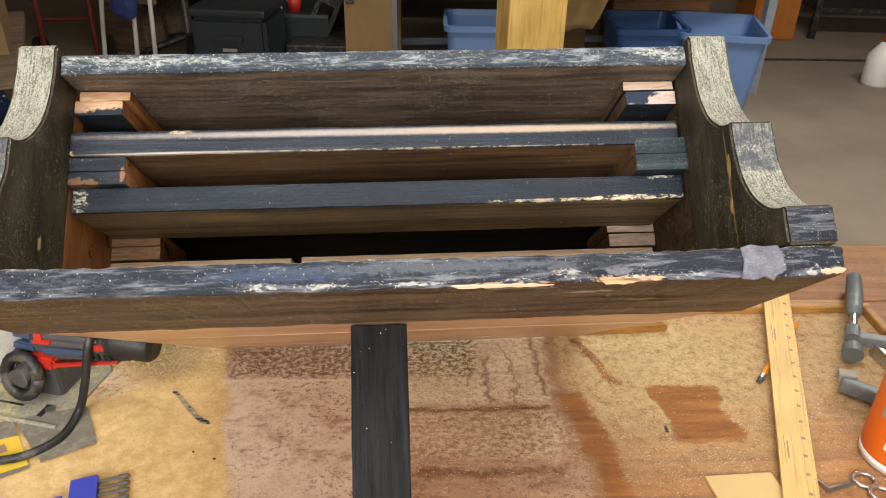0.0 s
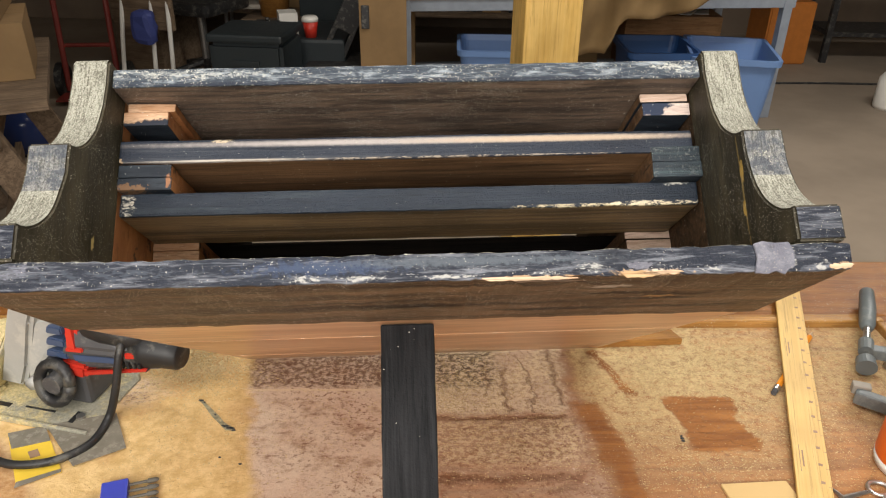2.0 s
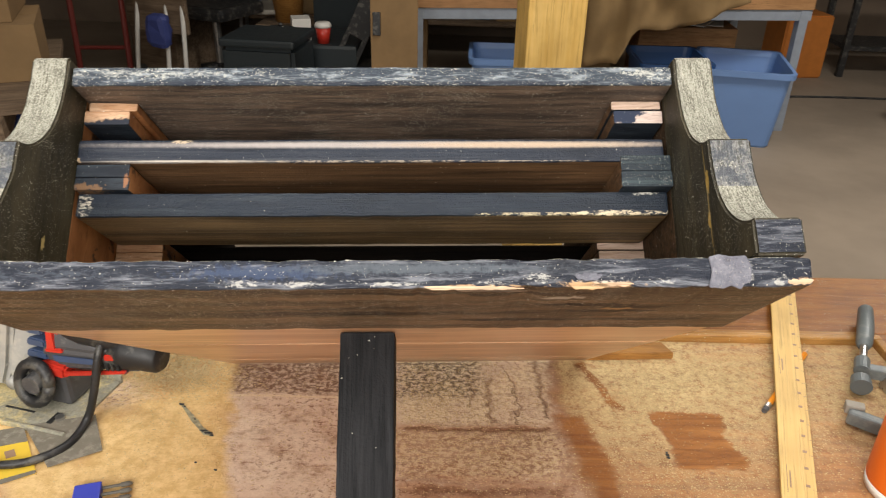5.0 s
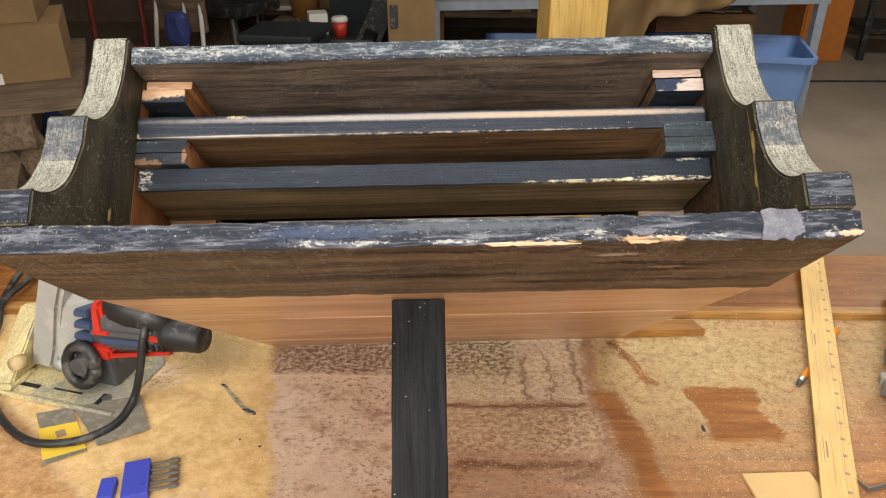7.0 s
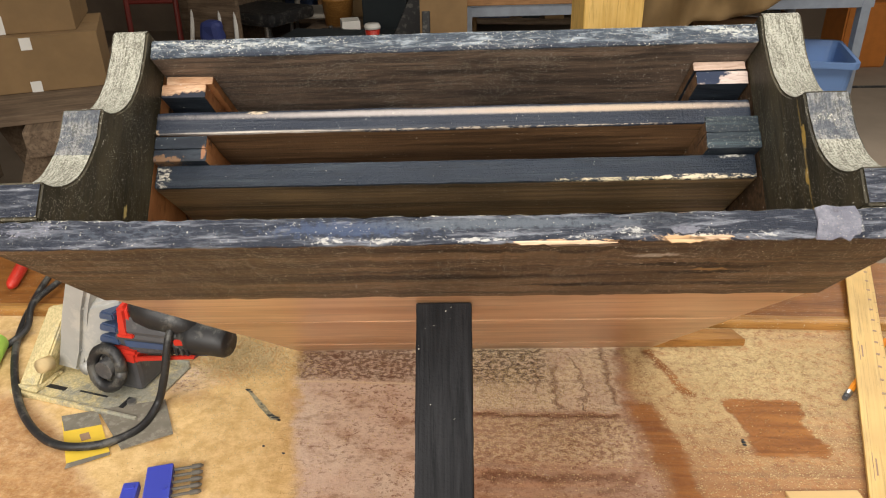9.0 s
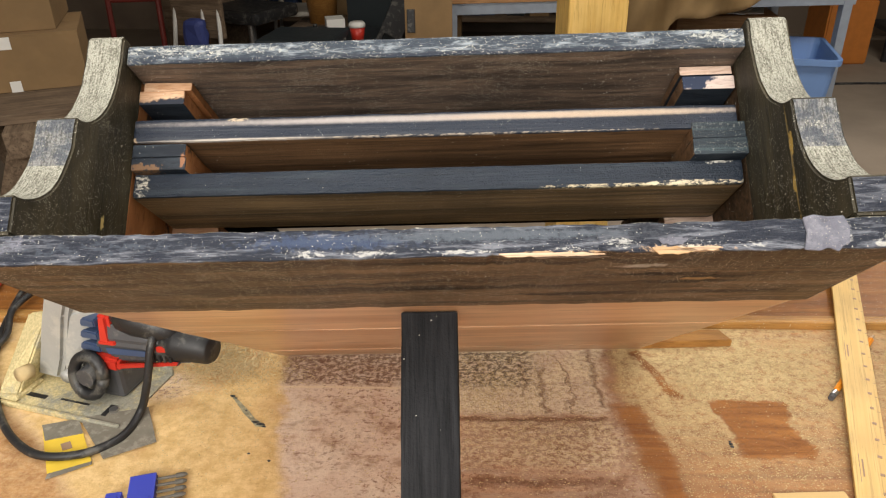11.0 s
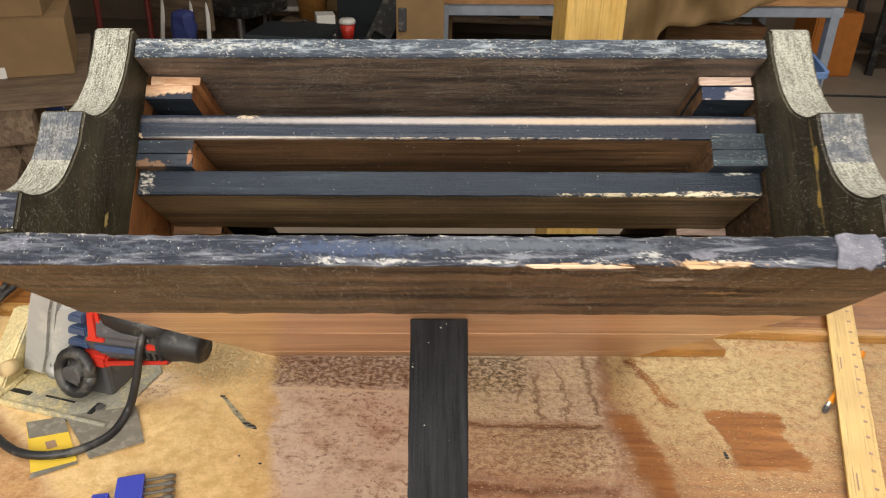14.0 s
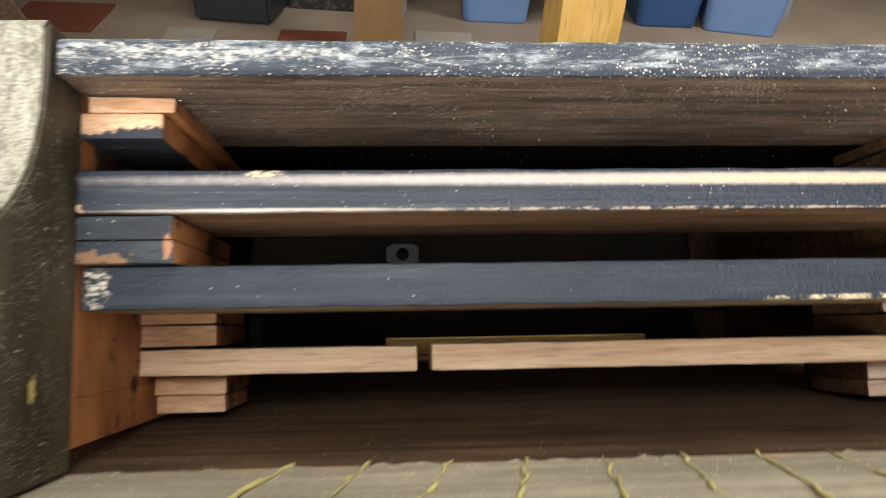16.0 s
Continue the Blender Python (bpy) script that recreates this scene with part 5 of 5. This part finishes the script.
tagged(stand, "dark low cabinet carrying small bottles and a cup", "cabinet")
for x, h, mat, r in ((-1.12, 0.10, M_WHITE, 0.022), (-1.06, 0.085, M_WHITE, 0.02), (-1.19, 0.07, M_STEEL, 0.018)):
    b = thing("small_bottle", pose(x, 4.02, FLOOR + 0.40), "small pale bottle on a dark cabinet", "bottle", "small bottles")
    part("body", lathe([(r, 0), (r, h * 0.7), (r * 0.5, h * 0.85)], 14), mat, b, "", True)
    part("cap", lathe([(r * 0.55, h * 0.85), (r * 0.5, h)], 12), M_BLACK, b, "", True)
wb = link_mesh("white_box", box(-0.05, 0.05, -0.06, 0.06, 0, 0.12, 0.003), M_WHITE)
wb.matrix_world = pose(-1.03, 4.10, FLOOR + 0.40, 0, 0, 20)
tagged(wb, "white paper box standing on a cabinet", "box")
sheet = thing("cardboard_sheet", pose(-0.40, 3.30, FLOOR, -4, 0, 4), "tall tan cardboard sheet leaning upright", "cardboard")
part("panel", box(-0.105, 0.105, 0, 0.02, 0, 0.95, 0.002, 8, 0.002, 1, 6), M_CARD, sheet)
part("latch", box(-0.095, -0.06, -0.012, 0.0, 0.60, 0.70, 0.003), M_BLACK, sheet, "black latch")
for x, y, w, d, mat, lab in ((-0.71, 3.35, 0.30, 0.30, M_BRICKRED, "brick red mat lying on the floor"), (-1.25, 3.30, 0.22, 0.30, M_PALE, "pale grey board lying on the floor"), (-1.9, 3.5, 0.4, 0.35, M_BRICKRED, "brick red mat lying on the floor"), (-0.12, 3.45, 0.26, 0.26, M_PALE, "pale grey board lying on the floor")):
    f = link_mesh("floor_mat", box(-w / 2, w / 2, -d / 2, d / 2, 0.001, 0.012, 0.003), mat)
    f.matrix_world = pose(x, y, FLOOR, 0, 0, 4)
    tagged(f, lab, "mat")


def hand_truck(m, mat):
    h = thing("hand_truck", m, "red steel hand truck leaning among clutter", "hand truck")
    for x in (-0.14, 0.14):
        part("upright", rod([(x, 0, 0.05), (x, 0.05, 0.6), (x * 0.8, 0.1, 1.15)], 0.016, 10), mat, h)
        part("wheel", rod([(x * 1.3 - 0.02, 0.06, 0.1), (x * 1.3 + 0.02, 0.06, 0.1)], 0.10, 20), M_BLACK, h, "black rubber wheel")
    for z in (0.3, 0.6, 0.9):
        part("crossbar", rod([(-0.14, 0.03 + z * 0.04, z), (0.14, 0.03 + z * 0.04, z)], 0.012, 8), mat, h)
    part("toe_plate", box(-0.17, 0.17, -0.16, 0.0, 0.03, 0.04), mat, h)


hand_truck(pose(-2.20, 4.10, FLOOR, 0, 0, 10), plain("dull_red_enamel", (0.20, 0.028, 0.02), 0.5))
chair = thing("folding_chair", pose(-1.80, 4.0, FLOOR, 0, 0, -15), "folded chair with white tube legs", "chair")
for x in (-0.17, 0.05, 0.17):
    part("tube_leg", rod(smooth_line([(x, -0.05, 0), (x * 0.9, 0.02, 0.45), (x * 0.7, 0.10, 0.9)], 4), 0.012, 8), M_WHITE, chair, "white tube")
part("seat", box(-0.17, 0.17, 0.03, 0.06, 0.42, 0.80, 0.01), M_HORSE, chair, "grey-brown seat")
part("bag", box(-0.02, 0.10, -0.08, 0.0, 0.36, 0.54, 0.03, 4, 0.01, 3, 14), plain("blue_red_bag", (0.05, 0.07, 0.25), 0.6), chair, "blue bag hung on it")
ball = thing("blue_jug", pose(-2.12, 3.25, FLOOR), "dark blue round jug on the floor", "jug")
part("body", lathe([(0.09, 0), (0.14, 0.06), (0.15, 0.16), (0.10, 0.25), (0.03, 0.28)], 24), plain("navy_glaze", (0.02, 0.035, 0.12), 0.15, vary=0.1), ball, "", True)
part("neck", lathe([(0.03, 0.28), (0.032, 0.32)], 16), M_BLACK, ball)


def shelf_rack(m):
    r = thing("metal_rack", m, "black metal rack with low shelves", "rack")
    for x in (-0.5, 0.5):
        for y in (-0.2, 0.2):
            part("upright", box(x - 0.02, x + 0.02, y - 0.02, y + 0.02, 0, 1.5), M_BLACK, r)
    for z in (0.18, 0.55, 0.95, 1.4):
        part("shelf", box(-0.5, 0.5, -0.2, 0.2, z, z + 0.03), M_BLACK, r)


shelf_rack(pose(2.95, 5.60, FLOOR))
tub = link_mesh("orange_tub", prism([(-0.16, -0.15), (0.16, -0.15), (0.16, 0.15), (-0.16, 0.15)], 0, 0.42, 0.01), plain("orange_plastic", (0.50, 0.17, 0.03), 0.5))
tub.matrix_world = pose(2.12, 5.45, FLOOR, 0, 0, 8)
tagged(tub, "orange plastic tub standing under the table", "tub")


def cluttered_shelf():
    """A dark storage shelf along the back wall with boxes on it."""
    s = thing("storage_shelf", pose(-0.9, 5.7, FLOOR), "dark storage shelf crowded with boxes", "shelf")
    for x in (-1.6, 0.0, 1.6):
        part("upright", box(x - 0.03, x + 0.03, -0.3, 0.3, 0, 1.9), M_BLACK, s)
    for z in (0.25, 0.75, 1.25):
        part("board", box(-1.6, 1.6, -0.3, 0.3, z, z + 0.03), M_HORSE, s)
    r = random.Random(9)
    mats = (M_CARD, M_TOTE, M_PALE, M_SLATE, M_WHITE, M_BRICKRED, M_TABLETOP)
    for z in (0.28, 0.78):
        x = -1.5
        while x < 1.4:
            w, h = r.uniform(0.12, 0.34), r.uniform(0.15, 0.38)
            b = link_mesh("stored_box", box(0, w, -0.22, 0.2, 0, h, 0.006), r.choice(mats))
            b.matrix_world = pose(-0.9 + x, 5.68 + r.uniform(-0.05, 0.03), FLOOR + z, 0, 0, r.uniform(-6, 6))
            tagged(b, "dim storage box on a dark shelf", "box", "stored boxes")
            x += w + r.uniform(0.02, 0.12)


cluttered_shelf()
def office_chair(m):
    c = thing("office_chair", m, "black office chair with a rounded back in the dim workshop", "chair")
    part("backrest", box(-0.20, 0.20, 0.16, 0.23, 0.52, 0.98, 0.03), M_BLACK, c, "black padded back")
    part("seat", box(-0.23, 0.23, -0.22, 0.20, 0.42, 0.50, 0.03), M_BLACK, c, "black padded seat")
    part("column", rod([(0, 0, 0.10), (0, 0, 0.43)], 0.025, 12), M_STEEL, c)
    for k in range(5):
        a = radians(72 * k + 20)
        part("foot", rod([(0, 0, 0.11), (0.28 * math.cos(a), 0.28 * math.sin(a), 0.05)], [0.025, 0.016], 8), M_BLACK, c)
        part("castor", rod([(0.28 * math.cos(a) - 0.02, 0.28 * math.sin(a), 0.028), (0.28 * math.cos(a) + 0.02, 0.28 * math.sin(a), 0.028)], 0.028, 12), M_BLACK, c)


office_chair(pose(-1.70, 4.60, FLOOR, 0, 0, -20))
shell = thing("shell_chair", pose(-1.46, 4.95, FLOOR, 0, 0, 12), "grey plastic shell chair with a gap in its back", "chair")
part("backrest", box(-0.19, 0.19, 0.15, 0.18, 0.56, 0.82, 0.012), M_PALE, shell, "grey plastic back")
for x in (-0.16, 0.16):
    part("back_post", rod([(x, 0.16, 0.42), (x, 0.165, 0.58)], 0.018, 8), M_PALE, shell)
part("seat", box(-0.20, 0.20, -0.20, 0.17, 0.40, 0.43, 0.012), M_PALE, shell, "grey plastic seat")
for x in (-0.17, 0.17):
    for y in (-0.17, 0.15):
        part("leg", rod([(x, y, 0.40), (x * 1.1, y * 1.15, 0.0)], 0.012, 8), M_STEEL, shell)
crate = link_mesh("wooden_crate", box(-0.18, 0.18, -0.15, 0.15, 0, 0.36, 0.004), M_HORSE)
crate.matrix_world = pose(-1.29, 4.80, FLOOR)
tagged(crate, "worn timber crate standing on the floor", "crate")
pail = thing("bucket", pose(-1.29, 4.80, FLOOR + 0.36), "orange-brown bucket standing on a crate", "bucket")
part("body", lathe([(0.085, 0), (0.10, 0.15), (0.107, 0.155), (0.107, 0.17)], 24), M_BROWN, pail, "", True)
part("lid", lathe([(0.105, 0.17), (0.10, 0.185), (0.06, 0.20)], 24), M_PALE, pail, "dusty lid", True)
fold = thing("folded_stand", pose(-0.78, 4.00, FLOOR + 0.286, 0, 26, 0), "black folded metal stand leaning askew", "stand")
for x in (-0.05, 0.05):
    part("bar", box(x - 0.014, x + 0.014, -0.012, 0.012, 0, 0.52, 0.003), M_BLACK, fold)
part("plate", box(-0.062, 0.062, -0.02, -0.0125, 0.18, 0.46, 0.003), M_BLACK, fold)
low = link_mesh("tan_carton", box(-0.13, 0.13, -0.15, 0.15, 0, 0.62, 0.004, 4, 0.002, 2, 6), M_CARD)
low.matrix_world = pose(-0.46, 4.12, FLOOR, 0, 0, 5)
tagged(low, "tan cardboard carton with its flaps shut", "box")
for x, y, w, h, mat in ((-2.05, 4.75, 0.34, 0.72, M_HORSE), (-0.95, 4.95, 0.30, 0.55, M_TOTE), (0.55, 4.9, 0.4, 0.5, M_CARD)):
    b = link_mesh("storage_carton", box(-w / 2, w / 2, -0.2, 0.2, 0, h, 0.006, 4, 0.003, x, 5), mat)
    b.matrix_world = pose(x, y, FLOOR, 0, 0, 8 * x)
    tagged(b, "storage box standing on the floor in shadow", "box", "floor boxes")
jug = thing("plastic_jug", pose(2.42, 4.34, FLOOR), "clear white plastic jug on the floor", "jug")
part("body", lathe([(0.08, 0), (0.085, 0.02), (0.085, 0.17), (0.03, 0.25)], 20), M_WHITE, jug, "", True)
part("cap", lathe([(0.03, 0.25), (0.03, 0.28)], 14), M_RED, jug, "red cap", True)
crack = link_mesh("cord_on_floor", rod(smooth_line([(1.6, 4.75, FLOOR + 0.006), (2.2, 4.82, FLOOR + 0.006), (3.1, 4.85, FLOOR + 0.006), (3.9, 4.95, FLOOR + 0.006)], 5), 0.008, 6), M_BLACK)
tagged(crack, "dark cord lying across the concrete floor", "cord")

# things on the far table
grey_tub = thing("grey_tub", pose(-0.06, 4.18, 0.031), "pale grey plastic tub on the far table", "tub")
part("body", prism([(-0.19, -0.15), (0.19, -0.15), (0.19, 0.15), (-0.19, 0.15)], 0, 0.26, 0.015), M_TABLE_METAL, grey_tub)
part("rim", box(-0.21, 0.21, -0.17, 0.17, 0.26, 0.285, 0.006), M_TABLE_METAL, grey_tub)
dark = thing("tool_case", pose(-0.30, 4.25, 0.031), "black tool case on the far table", "case")
part("body", box(-0.055, 0.055, -0.12, 0.12, 0, 0.22, 0.01), M_BLACK, dark)
part("handle", rod([(-0.03, 0, 0.22), (-0.03, 0, 0.25), (0.03, 0, 0.25), (0.03, 0, 0.22)], 0.007, 8), M_BLACK, dark)
bm = bmesh.new()
bmesh.ops.create_icosphere(bm, subdivisions=4, radius=1)
for v in bm.verts:
    k = 1 + 0.35 * noise.noise(v.co * 3.1) + 0.16 * noise.noise(v.co * 8)
    v.co = Vector((v.co.x * 0.30 * k, v.co.y * 0.18 * k, max(0.0, 0.05 + v.co.z * 0.09 * k)))
film = link_mesh("crumpled_plastic", bm, plain("silvery_plastic_film", (0.32, 0.35, 0.40), 0.25, 0.2, vary=0.6, scale=9))
film.matrix_world = pose(1.35, 4.30, 0.031)
tagged(film, "crumpled silvery plastic sheet on the far table", "plastic sheet")


def dust_grains(count):
    """Fine dust lying on the shelf piece: tiny wedges on faces that look up or forward."""
    rng = np.random.default_rng(11)
    tris, weight = [], []
    for ob in shelf.children:
        if ob.name.split(".")[0] not in ("side_board", "back_board", "slat", "shelf_board", "glue_block"):
            continue
        me = ob.data
        me.calc_loop_triangles()
        for tri in me.loop_triangles:
            a, b, c = (SHELF @ me.vertices[i].co for i in tri.vertices)
            nrm = (b - a).cross(c - a)
            area = nrm.length / 2
            if area < 1e-9:
                continue
            nrm.normalize()
            if a.z < 0.2:
                continue
            much = {"slat": 0.08, "shelf_board": 0.5, "back_board": 1.6, "side_board": 0.55}.get(ob.name.split(".")[0], 0.4)
            tris.append((a, b, c, nrm)), weight.append(much * area * max(0.10, 0.25 + nrm.z))
    weight = np.array(weight) / sum(weight)
    verts, faces = [], []
    for i in rng.choice(len(tris), count, p=weight):
        a, b, c, nrm = tris[i]
        r1, r2 = math.sqrt(rng.random()), rng.random()
        p = a * (1 - r1) + b * (r1 * (1 - r2)) + c * (r1 * r2)
        if noise.noise(p * 24) + 0.7 * noise.noise(p * 90) < 0.0:
            continue
        s = 0.00014 + 0.00034 * rng.random() ** 4
        e = nrm.orthogonal().normalized()
        e = (e * math.cos(6.28 * r2 * 7) + nrm.cross(e) * math.sin(6.28 * r2 * 7)) * s
        f = nrm.cross(e) * 0.7
        q = len(verts)
        verts += [p + e, p + f - 0.5 * e, p - f - 0.5 * e, p + nrm * s]
        faces += [(q, q + 1, q + 3), (q + 1, q + 2, q + 3), (q + 2, q, q + 3)]
    me = bpy.data.meshes.new("dust_grains")
    me.from_pydata([tuple(v) for v in verts], [], faces)
    me.materials.append(plain("pale_dust", (0.74, 0.70, 0.60), 0.6, vary=0.3, scale=60))
    return tagged(new("dust_grains", me), "pale grains of dust lying on the old shelf", "dust", kind="stuff")


dust_grains(42000)
